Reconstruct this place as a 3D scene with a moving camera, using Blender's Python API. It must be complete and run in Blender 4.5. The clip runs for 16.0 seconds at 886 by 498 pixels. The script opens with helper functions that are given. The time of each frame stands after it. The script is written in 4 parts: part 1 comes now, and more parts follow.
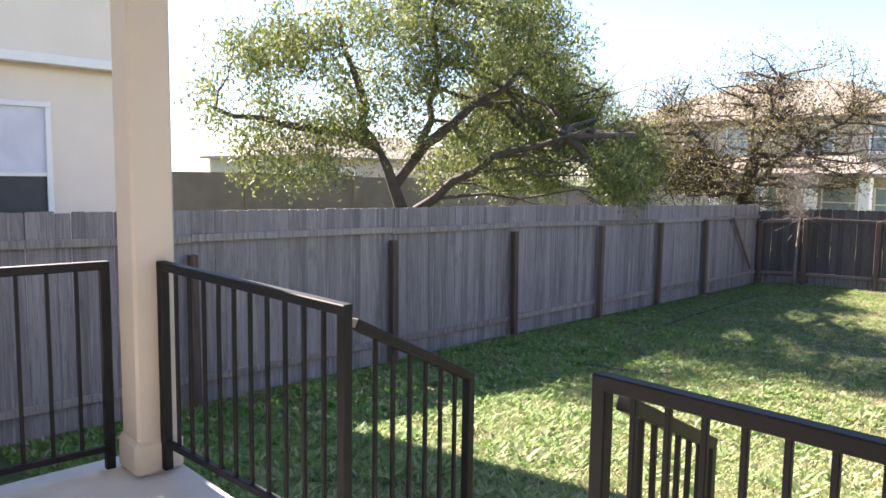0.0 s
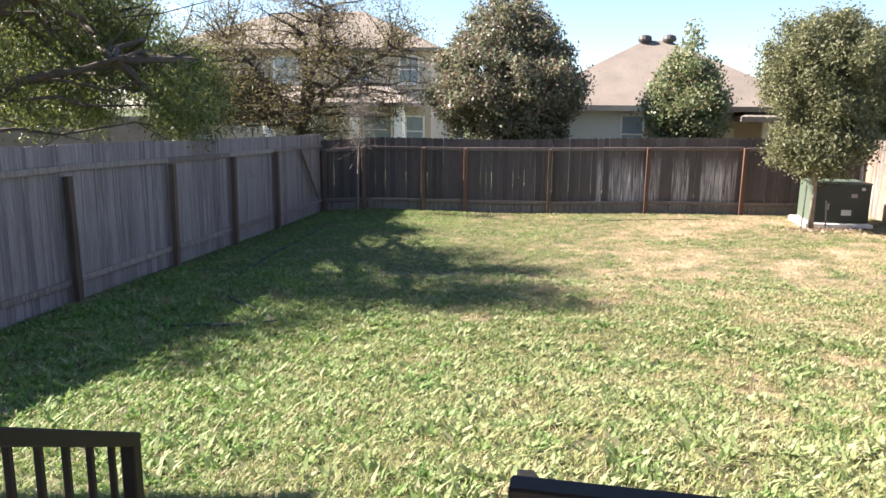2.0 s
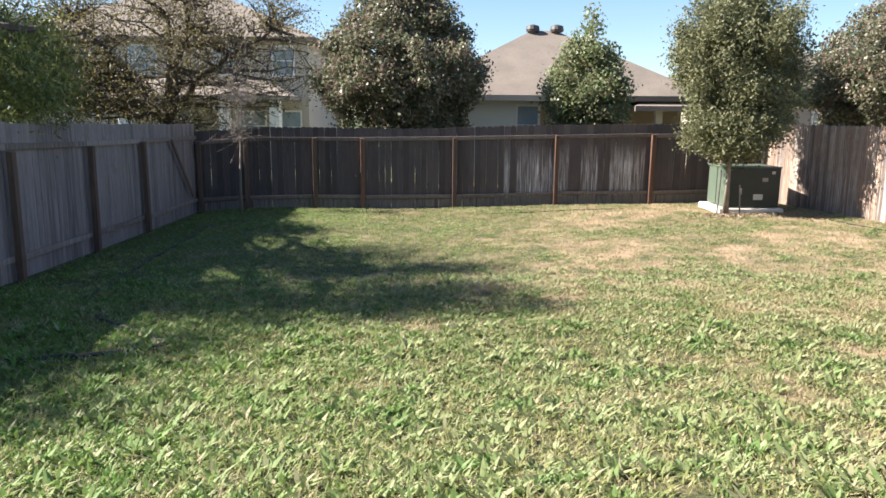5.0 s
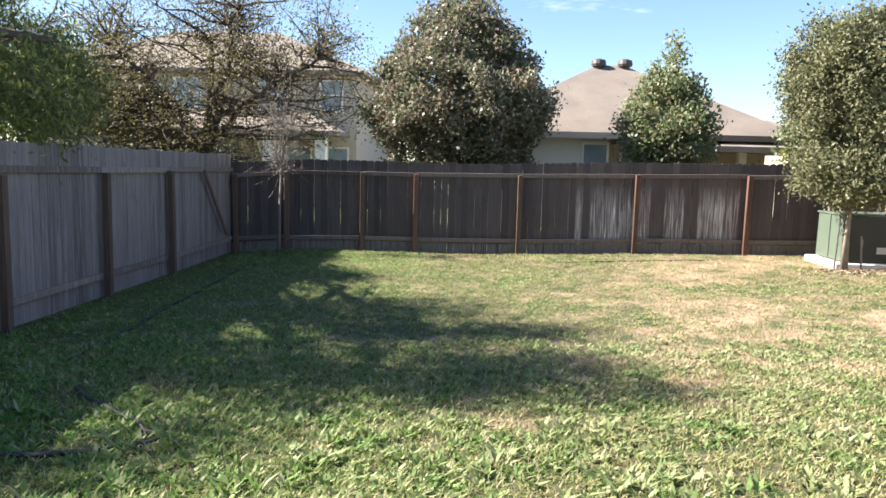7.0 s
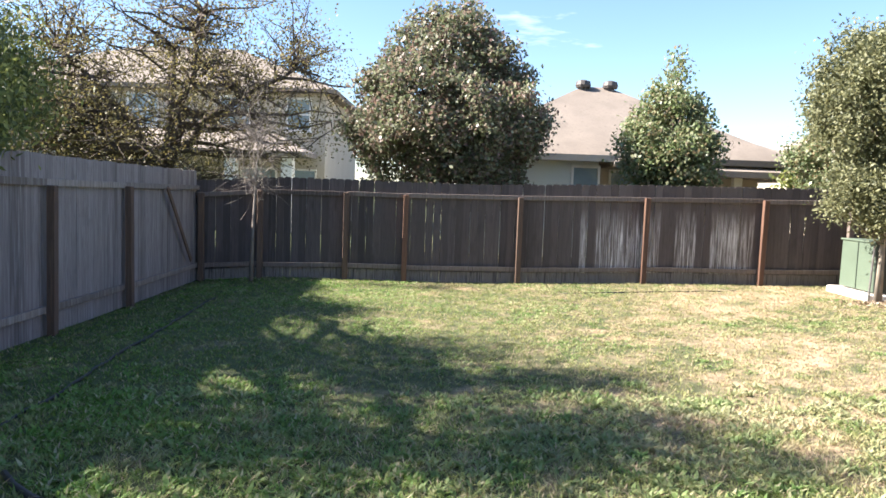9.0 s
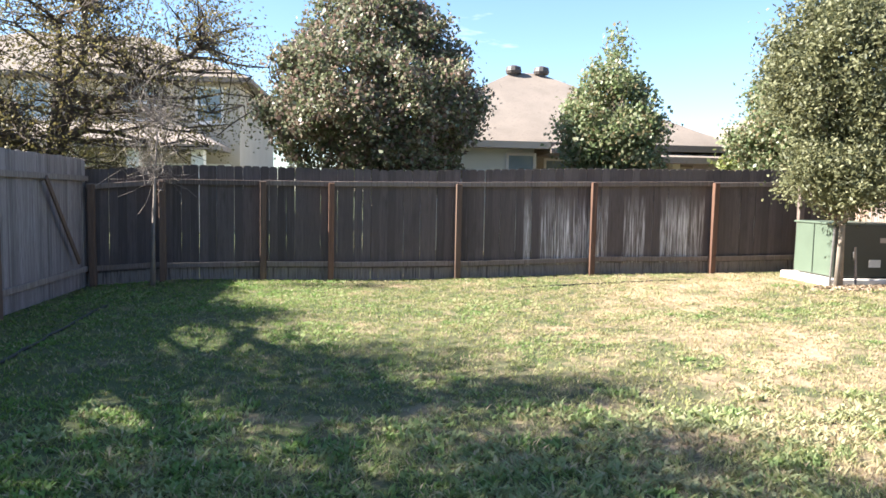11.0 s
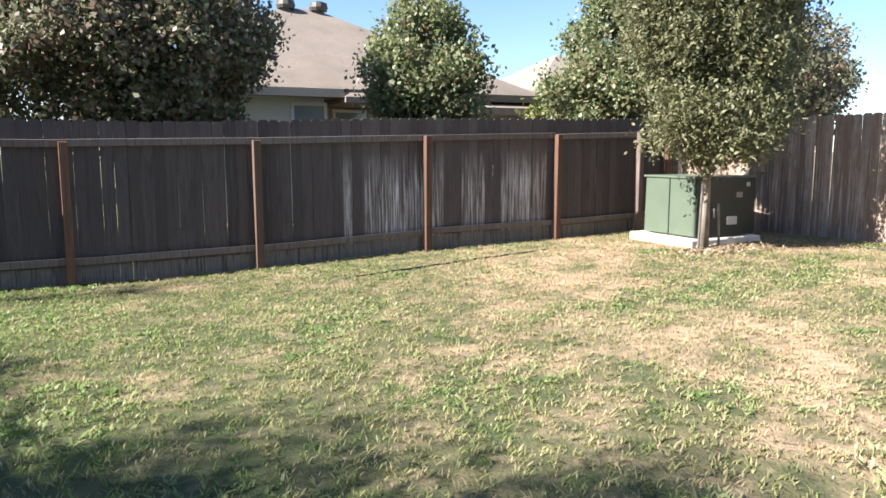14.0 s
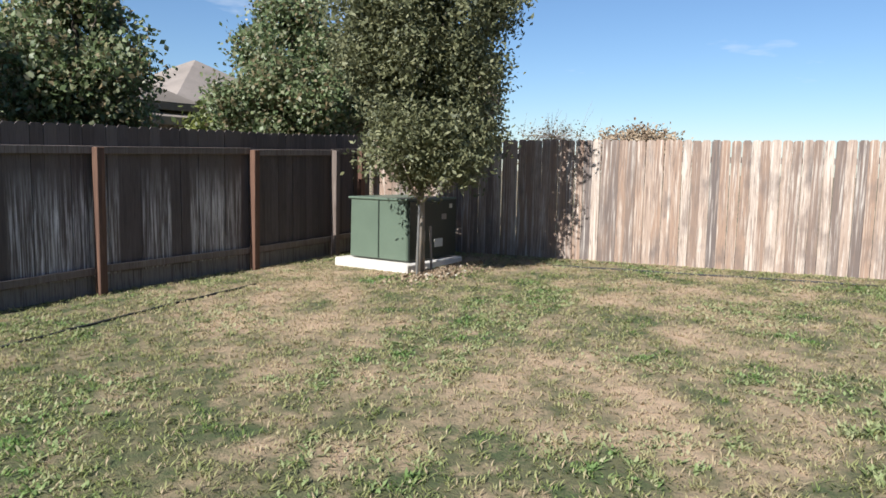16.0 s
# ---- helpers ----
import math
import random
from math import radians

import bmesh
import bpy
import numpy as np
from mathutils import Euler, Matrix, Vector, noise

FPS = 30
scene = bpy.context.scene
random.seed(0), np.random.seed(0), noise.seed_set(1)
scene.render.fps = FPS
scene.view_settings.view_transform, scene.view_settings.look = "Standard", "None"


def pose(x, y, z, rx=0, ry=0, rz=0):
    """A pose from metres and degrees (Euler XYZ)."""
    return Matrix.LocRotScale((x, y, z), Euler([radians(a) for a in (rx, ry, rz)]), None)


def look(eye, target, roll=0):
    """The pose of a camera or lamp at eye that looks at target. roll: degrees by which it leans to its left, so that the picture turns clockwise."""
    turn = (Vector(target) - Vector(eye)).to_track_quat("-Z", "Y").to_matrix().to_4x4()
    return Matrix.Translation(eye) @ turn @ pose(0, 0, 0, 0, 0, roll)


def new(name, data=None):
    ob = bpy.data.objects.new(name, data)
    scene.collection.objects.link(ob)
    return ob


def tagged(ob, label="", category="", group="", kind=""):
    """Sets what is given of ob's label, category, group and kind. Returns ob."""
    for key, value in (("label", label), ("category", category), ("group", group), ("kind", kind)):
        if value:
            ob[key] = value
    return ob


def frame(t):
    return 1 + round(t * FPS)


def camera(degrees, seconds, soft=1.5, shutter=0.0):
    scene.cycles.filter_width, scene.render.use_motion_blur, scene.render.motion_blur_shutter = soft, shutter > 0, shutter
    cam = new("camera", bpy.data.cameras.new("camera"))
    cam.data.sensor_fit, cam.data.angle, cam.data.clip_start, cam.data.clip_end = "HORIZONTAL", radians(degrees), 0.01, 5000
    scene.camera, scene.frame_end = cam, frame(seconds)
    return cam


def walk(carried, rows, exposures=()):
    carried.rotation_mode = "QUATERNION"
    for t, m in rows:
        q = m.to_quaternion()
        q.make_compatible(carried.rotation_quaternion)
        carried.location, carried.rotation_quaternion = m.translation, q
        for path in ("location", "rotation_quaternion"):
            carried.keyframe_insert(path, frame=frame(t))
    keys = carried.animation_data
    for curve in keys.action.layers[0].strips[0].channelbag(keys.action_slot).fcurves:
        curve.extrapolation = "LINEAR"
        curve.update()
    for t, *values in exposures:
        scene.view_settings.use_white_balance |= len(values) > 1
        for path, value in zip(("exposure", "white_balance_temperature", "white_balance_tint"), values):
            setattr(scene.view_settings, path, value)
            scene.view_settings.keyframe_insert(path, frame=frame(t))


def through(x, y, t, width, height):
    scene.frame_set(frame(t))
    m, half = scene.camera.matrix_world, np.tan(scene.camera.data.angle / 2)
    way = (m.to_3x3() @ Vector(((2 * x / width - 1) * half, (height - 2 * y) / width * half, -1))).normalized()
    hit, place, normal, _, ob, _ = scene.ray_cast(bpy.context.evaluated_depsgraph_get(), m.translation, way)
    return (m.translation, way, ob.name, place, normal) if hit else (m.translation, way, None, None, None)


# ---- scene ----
cam = camera(63.0, 16.0, 1.6)
PATH = [
    (0, (7.866, -18.996, 2.467), (6.434, -17.615, 2.266), 0.8),
    (0.5, (7.661, -18.873, 2.445), (6.469, -17.289, 2.183), 1.2),
    (1, (7.448, -18.72, 2.447), (6.529, -16.97, 2.142), 0.1),
    (1.5, (7.161, -18.592, 2.476), (6.536, -16.723, 2.138), 0.6),
    (2, (6.936, -18.443, 2.51), (6.561, -16.515, 2.132), 0.7),
    (2.5, (6.6, -18.33, 2.565), (6.452, -16.379, 2.15), 0.4),
    (3, (6.26, -18.18, 2.6), (6.285, -16.232, 2.153), 0.5),
    (5.5, (5.85, -16.455, 2.025), (5.814, -14.483, 1.69), 0.8),
    (6, (5.69, -15.891, 2.037), (5.629, -13.916, 1.728), 1.3),
    (6.5, (5.6, -15.359, 1.944), (5.5, -13.381, 1.667), 1.5),
    (7, (5.483, -14.936, 1.857), (5.353, -12.956, 1.611), 1.5),
    (7.5, (5.32, -14.574, 1.832), (5.191, -12.591, 1.61), 1.9),
    (8, (5.049, -14.181, 1.78), (4.948, -12.192, 1.588), 2.2),
    (8.5, (4.783, -13.8, 1.725), (4.731, -11.808, 1.556), 2.2),
    (11, (4.529, -12.173, 1.437), (4.734, -10.19, 1.278), 1.1),
    (11.5, (4.436, -11.544, 1.387), (4.732, -9.575, 1.199), 0.7),
    (12, (4.315, -10.923, 1.37), (4.714, -8.975, 1.153), 0.4),
    (12.5, (4.324, -10.4, 1.368), (4.808, -8.474, 1.126), 0.1),
    (13, (4.349, -9.944, 1.378), (4.924, -8.046, 1.117), -0.1),
    (13.5, (4.326, -9.611, 1.38), (5.013, -7.751, 1.114), -0.2),
    (14, (4.213, -9.129, 1.425), (5.069, -7.342, 1.157), -0.1),
    (14.5, (4.094, -8.598, 1.481), (5.143, -6.916, 1.21), -0.2),
    (15, (3.958, -8.22, 1.501), (5.201, -6.675, 1.236), -0.0),
    (15.5, (3.914, -7.833, 1.53), (5.352, -6.466, 1.277), 0.5),
    (16, (4.031, -7.389, 1.488), (5.672, -6.266, 1.265), 1.1),
]
walk(cam, [(t, look(eye, target, roll)) for t, eye, target, roll in PATH],
     [(0, 2.57, 6800, 20), (1.5, 2.3, 6750, 18), (3.0, 1.68, 6600, 14), (5.5, 1.66, 6500, 13), (7.0, 1.95, 6500, 14), (8.5, 2.17, 6500, 14),
      (11.0, 2.25, 6400, 13), (12.5, 2.17, 6350, 14), (13.5, 1.98, 6350, 14), (14.5, 1.62, 6350, 13), (15.5, 1.15, 6150, 11), (16.0, 0.85, 5950, 10)])

# ---- light ----
SUN_FROM = Vector((-1.0, -0.012, 0.80)).normalized()
world = bpy.data.worlds.new("world")
scene.world = world
world.use_nodes = True
wn, wl = world.node_tree.nodes, world.node_tree.links
sky = wn.new("ShaderNodeTexSky")
sky.sky_type = "NISHITA"
sky.sun_disc = False
sky.sun_elevation = math.asin(SUN_FROM.z)
sky.sun_rotation = math.atan2(SUN_FROM.x, SUN_FROM.y)
sky.air_density, sky.dust_density, sky.ozone_density = 1.0, 0.2, 4.5
cloud = wn.new("ShaderNodeTexNoise")
cloud.inputs["Scale"].default_value, cloud.inputs["Detail"].default_value, cloud.inputs["Roughness"].default_value = 3.2, 6.0, 0.55
cmap, ctc, crange, cmix = wn.new("ShaderNodeMapping"), wn.new("ShaderNodeTexCoord"), wn.new("ShaderNodeMapRange"), wn.new("ShaderNodeMix")
cmap.inputs["Scale"].default_value = (1.0, 1.0, 4.5)
cmap.inputs["Location"].default_value = (0.4, 1.3, 0.0)
wl.new(ctc.outputs["Generated"], cmap.inputs["Vector"])
wl.new(cmap.outputs[0], cloud.inputs["Vector"])
crange.inputs[1].default_value, crange.inputs[2].default_value, crange.inputs[4].default_value = 0.62, 0.76, 0.75
wl.new(cloud.outputs["Fac"], crange.inputs[0])
cmix.data_type = "RGBA"
wl.new(crange.outputs[0], cmix.inputs[0])
wl.new(sky.outputs[0], cmix.inputs[6])
cmix.inputs[7].default_value = (8.0, 8.2, 8.6, 1)
wl.new(cmix.outputs[2], wn["Background"].inputs["Color"])
wn["Background"].inputs["Strength"].default_value = 0.064
sun = new("sun", bpy.data.lights.new("sun", "SUN"))
sun.data.energy, sun.data.angle, sun.data.color = 5.0, radians(0.55), (1.0, 0.94, 0.84)
sun.matrix_world = look(SUN_FROM * 40, (0, 0, 0))


# ---- materials ----
def mix_node(nt, a, b, fac, mode="MIX"):
    m = nt.nodes.new("ShaderNodeMix")
    m.data_type, m.blend_type = "RGBA", mode
    for sock, v in ((m.inputs[0], fac), (m.inputs[6], a), (m.inputs[7], b)):
        if hasattr(v, "is_output"):
            nt.links.new(v, sock)
        elif isinstance(v, tuple):
            sock.default_value = (*v, 1)
        else:
            sock.default_value = v
    return m.outputs[2]


def ramp(nt, src, lo, hi):
    r = nt.nodes.new("ShaderNodeMapRange")
    r.inputs[1].default_value, r.inputs[2].default_value = lo, hi
    nt.links.new(src, r.inputs[0])
    return r.outputs[0]


def coords(nt, scale=(1, 1, 1), kind="Object"):
    """Object coordinates, shifted by a random amount for each object, at a scale in metres."""
    tc = nt.nodes.new("ShaderNodeTexCoord")
    mp = nt.nodes.new("ShaderNodeMapping")
    mp.inputs["Scale"].default_value = scale
    nt.links.new(tc.outputs[kind], mp.inputs["Vector"])
    if kind == "Object":
        info = nt.nodes.new("ShaderNodeObjectInfo")
        mul = nt.nodes.new("ShaderNodeMath")
        mul.operation = "MULTIPLY"
        mul.inputs[1].default_value = 37.0
        nt.links.new(info.outputs["Random"], mul.inputs[0])
        nt.links.new(mul.outputs[0], mp.inputs["Location"])
    return mp.outputs[0]


def world_pos(nt):
    return nt.nodes.new("ShaderNodeNewGeometry").outputs["Position"]


def tex(nt, vec, scale, detail=4.0, rough=0.55, dist=0.0):
    n = nt.nodes.new("ShaderNodeTexNoise")
    n.inputs["Scale"].default_value, n.inputs["Detail"].default_value = scale, detail
    n.inputs["Roughness"].default_value, n.inputs["Distortion"].default_value = rough, dist
    nt.links.new(vec, n.inputs["Vector"])
    return n.outputs["Fac"]


def bump(nt, bsdf, height, strength, distance=0.01):
    b = nt.nodes.new("ShaderNodeBump")
    b.inputs["Strength"].default_value, b.inputs["Distance"].default_value = strength, distance
    nt.links.new(height, b.inputs["Height"])
    nt.links.new(b.outputs[0], bsdf.inputs["Normal"])


def material(name, rough=0.8, metal=0.0):
    m = bpy.data.materials.new(name)
    m.use_nodes = True
    b = m.node_tree.nodes["Principled BSDF"]
    b.inputs["Roughness"].default_value, b.inputs["Metallic"].default_value = rough, metal
    return m, m.node_tree, b


def plain(name, colour, rough=0.7, metal=0.0, amount=0.25, size=6.0, fine=60.0, relief=0.15):
    """A painted or mineral surface with stains and fine grain."""
    m, nt, b = material(name, rough, metal)
    v = coords(nt)
    dark = tuple(c * (1 - amount) for c in colour)
    col = mix_node(nt, dark, colour, ramp(nt, tex(nt, v, size), 0.3, 0.65))
    col = mix_node(nt, col, tuple(c * (1 - amount * 0.6) for c in colour), ramp(nt, tex(nt, v, fine, 3), 0.45, 0.75))
    nt.links.new(col, b.inputs["Base Color"])
    bump(nt, b, tex(nt, v, fine, 3), relief, 0.004)
    return m


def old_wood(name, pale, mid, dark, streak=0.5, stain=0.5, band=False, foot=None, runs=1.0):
    """Weathered fence boards: long grain, bleached streaks, damp stains and a tone for each board."""
    m, nt, b = material(name, 0.85)
    v = coords(nt, (15, 15, 0.5))
    fine = coords(nt, (60, 60, 2.2))
    blot = coords(nt, (2.5, 2.5, 1.3))
    rnd = nt.nodes.new("ShaderNodeObjectInfo").outputs["Random"]
    base = mix_node(nt, mix_node(nt, dark, mid, ramp(nt, rnd, 0.0, 0.45)), pale, ramp(nt, rnd, 0.55, 1.7))
    pale_streak = ramp(nt, tex(nt, v, 2.2, 5, 0.6, 0.4), 0.62 - 0.3 * streak, 0.85 - 0.2 * streak)
    if band:    # boards pale only below an uneven line
        xyz = nt.nodes.new("ShaderNodeSeparateXYZ")
        nt.links.new(nt.nodes.new("ShaderNodeTexCoord").outputs["Object"], xyz.inputs[0])
        mul = nt.nodes.new("ShaderNodeMath")
        mul.operation = "MULTIPLY"
        nt.links.new(pale_streak, mul.inputs[0])
        nt.links.new(ramp(nt, xyz.outputs[2], 1.45, 0.95), mul.inputs[1])
        pale_streak = mul.outputs[0]
        base = mix_node(nt, dark, mid, rnd)
    base = mix_node(nt, base, pale, pale_streak)
    base = mix_node(nt, base, dark, ramp(nt, tex(nt, blot, 1.6, 4), 0.75 - 0.3 * stain, 0.95 - 0.2 * stain))
    if foot:    # a paler strip at the foot of the boards, below the bottom rail
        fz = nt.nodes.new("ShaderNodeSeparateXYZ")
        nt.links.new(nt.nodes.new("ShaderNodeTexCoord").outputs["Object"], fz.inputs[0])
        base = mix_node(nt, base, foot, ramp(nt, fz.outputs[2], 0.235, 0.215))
    run = coords(nt, (22, 22, 0.9))
    base = mix_node(nt, base, tuple(0.55 * a + 0.45 * b for a, b in zip(mid, dark)), ramp(nt, tex(nt, run, 1.7, 4, 0.6), 0.62 - 0.10 * runs, 0.92 - 0.26 * runs))
    grain = tex(nt, fine, 2.0, 4, 0.65)
    base = mix_node(nt, base, dark, ramp(nt, grain, 0.53, 0.70))
    nt.links.new(base, b.inputs["Base Color"])
    bump(nt, b, grain, 0.5, 0.004)
    return m


def leaf_mat(name, cols, rough=0.45, through=0.35):
    """Leaves in a few tones, one for each leaf, that let some light through."""
    m, nt, b = material(name, rough)
    isl = nt.nodes.new("ShaderNodeNewGeometry").outputs["Random Per Island"]
    col = cols[0]
    for i, c in enumerate(cols[1:]):
        k = (i + 1) / len(cols)
        col = mix_node(nt, col, c, ramp(nt, isl, k - 0.04, k + 0.04))
    nt.links.new(col, b.inputs["Base Color"])
    tr = nt.nodes.new("ShaderNodeBsdfTranslucent")
    nt.links.new(col, tr.inputs["Color"])
    mx = nt.nodes.new("ShaderNodeMixShader")
    mx.inputs[0].default_value = through
    nt.links.new(b.outputs[0], mx.inputs[1])
    nt.links.new(tr.outputs[0], mx.inputs[2])
    nt.links.new(mx.outputs[0], nt.nodes["Material Output"].inputs["Surface"])
    return m


def lawn_colour(nt, green, green2, tan):
    """Green growth that gives way to worn tan patches, by place in the yard."""
    p = world_pos(nt)
    big = tex(nt, p, 0.32, 3, 0.55)
    mid = tex(nt, p, 1.7, 6, 0.68)
    fine = tex(nt, p, 9.0, 4, 0.6)
    xyz = nt.nodes.new("ShaderNodeSeparateXYZ")
    nt.links.new(p, xyz.inputs[0])
    # dry towards the right and back of the yard, lush along the left fence and near the steps
    dry = nt.nodes.new("ShaderNodeMath")
    dry.operation = "MULTIPLY"
    nt.links.new(ramp(nt, xyz.outputs[0], 2.2, 9.0), dry.inputs[0])
    nt.links.new(ramp(nt, xyz.outputs[1], -16.5, -8.5), dry.inputs[1])
    s = nt.nodes.new("ShaderNodeMath")
    s.operation = "MULTIPLY_ADD"
    nt.links.new(dry.outputs[0], s.inputs[0])
    s.inputs[1].default_value = 0.20
    nt.links.new(mid, s.inputs[2])
    s2 = nt.nodes.new("ShaderNodeMath")
    s2.operation = "MULTIPLY_ADD"
    nt.links.new(big, s2.inputs[0])
    s2.inputs[1].default_value = 0.6
    nt.links.new(s.outputs[0], s2.inputs[2])
    worn = ramp(nt, s2.outputs[0], 0.92, 1.17)
    clump = tex(nt, p, 2.6, 3, 0.6)
    col = mix_node(nt, green, green2, ramp(nt, fine, 0.35, 0.7))
    lush = tuple(c * k for c, k in zip(green, (0.74, 0.95, 0.72)))
    col = mix_node(nt, col, lush, ramp(nt, clump, 0.47, 0.62))
    straw = tuple(0.5 * (a + b) for a, b in zip(green2, tan))
    col = mix_node(nt, col, straw, ramp(nt, tex(nt, p, 4.3, 3, 0.6), 0.57, 0.72))
    # fresh growth along the left fence and by the steps, its colour also darkened to paint in the fence's shade
    fresh = nt.nodes.new("ShaderNodeMath")
    fresh.operation = "MULTIPLY"
    nt.links.new(ramp(nt, xyz.outputs[0], 6.5, 2.0), fresh.inputs[0])
    nt.links.new(ramp(nt, mid, 0.36, 0.52), fresh.inputs[1])
    col = mix_node(nt, col, tuple(c * k for c, k in zip(green, (0.72, 1.05, 0.52))), fresh.outputs[0])
    return mix_node(nt, col, tan, worn), worn, fine


def ground_mat():
    m, nt, b = material("lawn_soil", 0.95)
    col, worn, fine = lawn_colour(nt, (0.07, 0.075, 0.032), (0.13, 0.12, 0.055), (0.40, 0.285, 0.185))
    speck = tex(nt, world_pos(nt), 45.0, 3, 0.7)
    col = mix_node(nt, col, (0.10, 0.075, 0.045), ramp(nt, speck, 0.56, 0.72))
    nt.links.new(col, b.inputs["Base Color"])
    bump(nt, b, speck, 0.9, 0.02)
    return m


def blade_mat(name, g1, g2, tan, through=0.35):
    m, nt, b = material(name, 0.6)
    col, worn, fine = lawn_colour(nt, g1, g2, tan)
    isl = nt.nodes.new("ShaderNodeNewGeometry").outputs["Random Per Island"]
    col = mix_node(nt, col, tan, ramp(nt, isl, 0.80, 0.9))
    nt.links.new(col, b.inputs["Base Color"])
    tr = nt.nodes.new("ShaderNodeBsdfTranslucent")
    nt.links.new(col, tr.inputs["Color"])
    mx = nt.nodes.new("ShaderNodeMixShader")
    mx.inputs[0].default_value = through
    nt.links.new(b.outputs[0], mx.inputs[1])
    nt.links.new(tr.outputs[0], mx.inputs[2])
    nt.links.new(mx.outputs[0], nt.nodes["Material Output"].inputs["Surface"])
    return m


def shingle_mat(name, colour):
    m, nt, b = material(name, 0.9)
    v = coords(nt)
    col = mix_node(nt, tuple(c * 0.72 for c in colour), colour, ramp(nt, tex(nt, v, 1.2, 5), 0.3, 0.7))
    col = mix_node(nt, col, tuple(c * 0.6 for c in colour), ramp(nt, tex(nt, v, 14, 3), 0.55, 0.8))
    nt.links.new(col, b.inputs["Base Color"])
    bump(nt, b, tex(nt, v, 25, 3), 0.5, 0.02)
    return m


M_LEFT = old_wood("grey_cedar", (0.34, 0.305, 0.30), (0.215, 0.187, 0.182), (0.12, 0.101, 0.098), 0.55, 0.5, runs=0.45)
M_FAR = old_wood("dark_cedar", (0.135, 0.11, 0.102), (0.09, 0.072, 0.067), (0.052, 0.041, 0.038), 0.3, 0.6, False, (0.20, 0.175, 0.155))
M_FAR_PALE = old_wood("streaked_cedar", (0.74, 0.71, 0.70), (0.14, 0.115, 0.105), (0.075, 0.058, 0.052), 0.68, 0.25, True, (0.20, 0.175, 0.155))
M_FAR_RAIL = old_wood("dark_rail", (0.24, 0.20, 0.175), (0.16, 0.125, 0.105), (0.08, 0.06, 0.05), 0.4, 0.4)
M_RIGHT = old_wood("bleached_cedar", (0.68, 0.62, 0.55), (0.31, 0.21, 0.15), (0.125, 0.10, 0.09), 0.42, 0.8)
M_RAILWOOD = old_wood("grey_rail", (0.38, 0.34, 0.31), (0.24, 0.20, 0.175), (0.12, 0.095, 0.08), 0.5, 0.3)
M_POST_BROWN = old_wood("brown_post", (0.19, 0.125, 0.085), (0.115, 0.072, 0.05), (0.065, 0.042, 0.032), 0.4, 0.4)
M_POST_RED = old_wood("red_brown_post", (0.24, 0.135, 0.085), (0.15, 0.075, 0.046), (0.085, 0.045, 0.03), 0.4, 0.35)
M_GROUND = ground_mat()
M_BLADE = blade_mat("grass_blade", (0.215, 0.24, 0.08), (0.385, 0.38, 0.165), (0.46, 0.365, 0.23))
M_WEED = blade_mat("weed_leaf", (0.22, 0.29, 0.105), (0.39, 0.425, 0.21), (0.43, 0.415, 0.24), 0.4)
M_BARK = plain("bark", (0.10, 0.075, 0.058), 0.9, 0, 0.5, 5, 30, 0.9)
M_BARK_PALE = plain("pale_bark", (0.33, 0.28, 0.23), 0.9, 0, 0.4, 8, 40, 0.6)
M_TWIG = plain("grey_twigs", (0.25, 0.215, 0.185), 0.9, 0, 0.4, 3, 30, 0.3)
# the last, palest tone of both pear leaves paints in glints of glossy leaves
M_PEAR = leaf_mat("pear_leaf", [(0.12, 0.165, 0.07), (0.175, 0.225, 0.10), (0.24, 0.285, 0.14), (0.25, 0.20, 0.11), (0.30, 0.32, 0.19)], 0.45, 0.42)
M_PEAR_RED = leaf_mat("reddening_pear_leaf", [(0.11, 0.135, 0.07), (0.16, 0.185, 0.095), (0.20, 0.13, 0.105), (0.25, 0.205, 0.15), (0.29, 0.30, 0.195)], 0.45, 0.42)
M_OAK = leaf_mat("live_oak_leaf", [(0.12, 0.13, 0.068), (0.175, 0.185, 0.09), (0.25, 0.25, 0.13)], 0.6, 0.38)
M_MESQ = leaf_mat("mesquite_leaf", [(0.09, 0.115, 0.038), (0.14, 0.165, 0.05), (0.24, 0.265, 0.075)], 0.5, 0.4)
M_BROWNLEAF = leaf_mat("autumn_leaf", [(0.10, 0.078, 0.04), (0.15, 0.11, 0.05), (0.08, 0.072, 0.036), (0.21, 0.165, 0.075)], 0.6, 0.35)
M_OLIVELEAF = leaf_mat("olive_autumn_leaf", [(0.16, 0.14, 0.055), (0.13, 0.105, 0.045), (0.23, 0.195, 0.075), (0.10, 0.09, 0.042)], 0.6, 0.4)
M_BROWNLEAF_DRY = leaf_mat("dry_leaf", [(0.30, 0.22, 0.14), (0.20, 0.14, 0.09), (0.40, 0.31, 0.21)], 0.8, 0.15)
M_STUCCO = plain("cream_stucco", (0.48, 0.42, 0.335), 0.9, 0, 0.12, 1.2, 60, 0.3)
M_SIDING = plain("cream_siding", (0.72, 0.64, 0.53), 0.6, 0, 0.07, 1.5, 50, 0.1)
M_GREYWALL = plain("pale_grey_siding", (0.71, 0.73, 0.67), 0.75, 0, 0.08, 1.0, 60, 0.15)
M_TRIM = plain("white_trim", (0.78, 0.75, 0.70), 0.55, 0, 0.08, 4, 60, 0.1)
M_COLUMN = plain("beige_column_paint", (0.44, 0.39, 0.33), 0.55, 0, 0.08, 3, 80, 0.12)
M_ROOF = shingle_mat("tan_shingle", (0.215, 0.18, 0.148))
M_ROOF_PALE = shingle_mat("pale_shingle", (0.28, 0.235, 0.20))
M_CONCRETE = plain("concrete", (0.50, 0.48, 0.45), 0.9, 0, 0.2, 2.5, 45, 0.3)
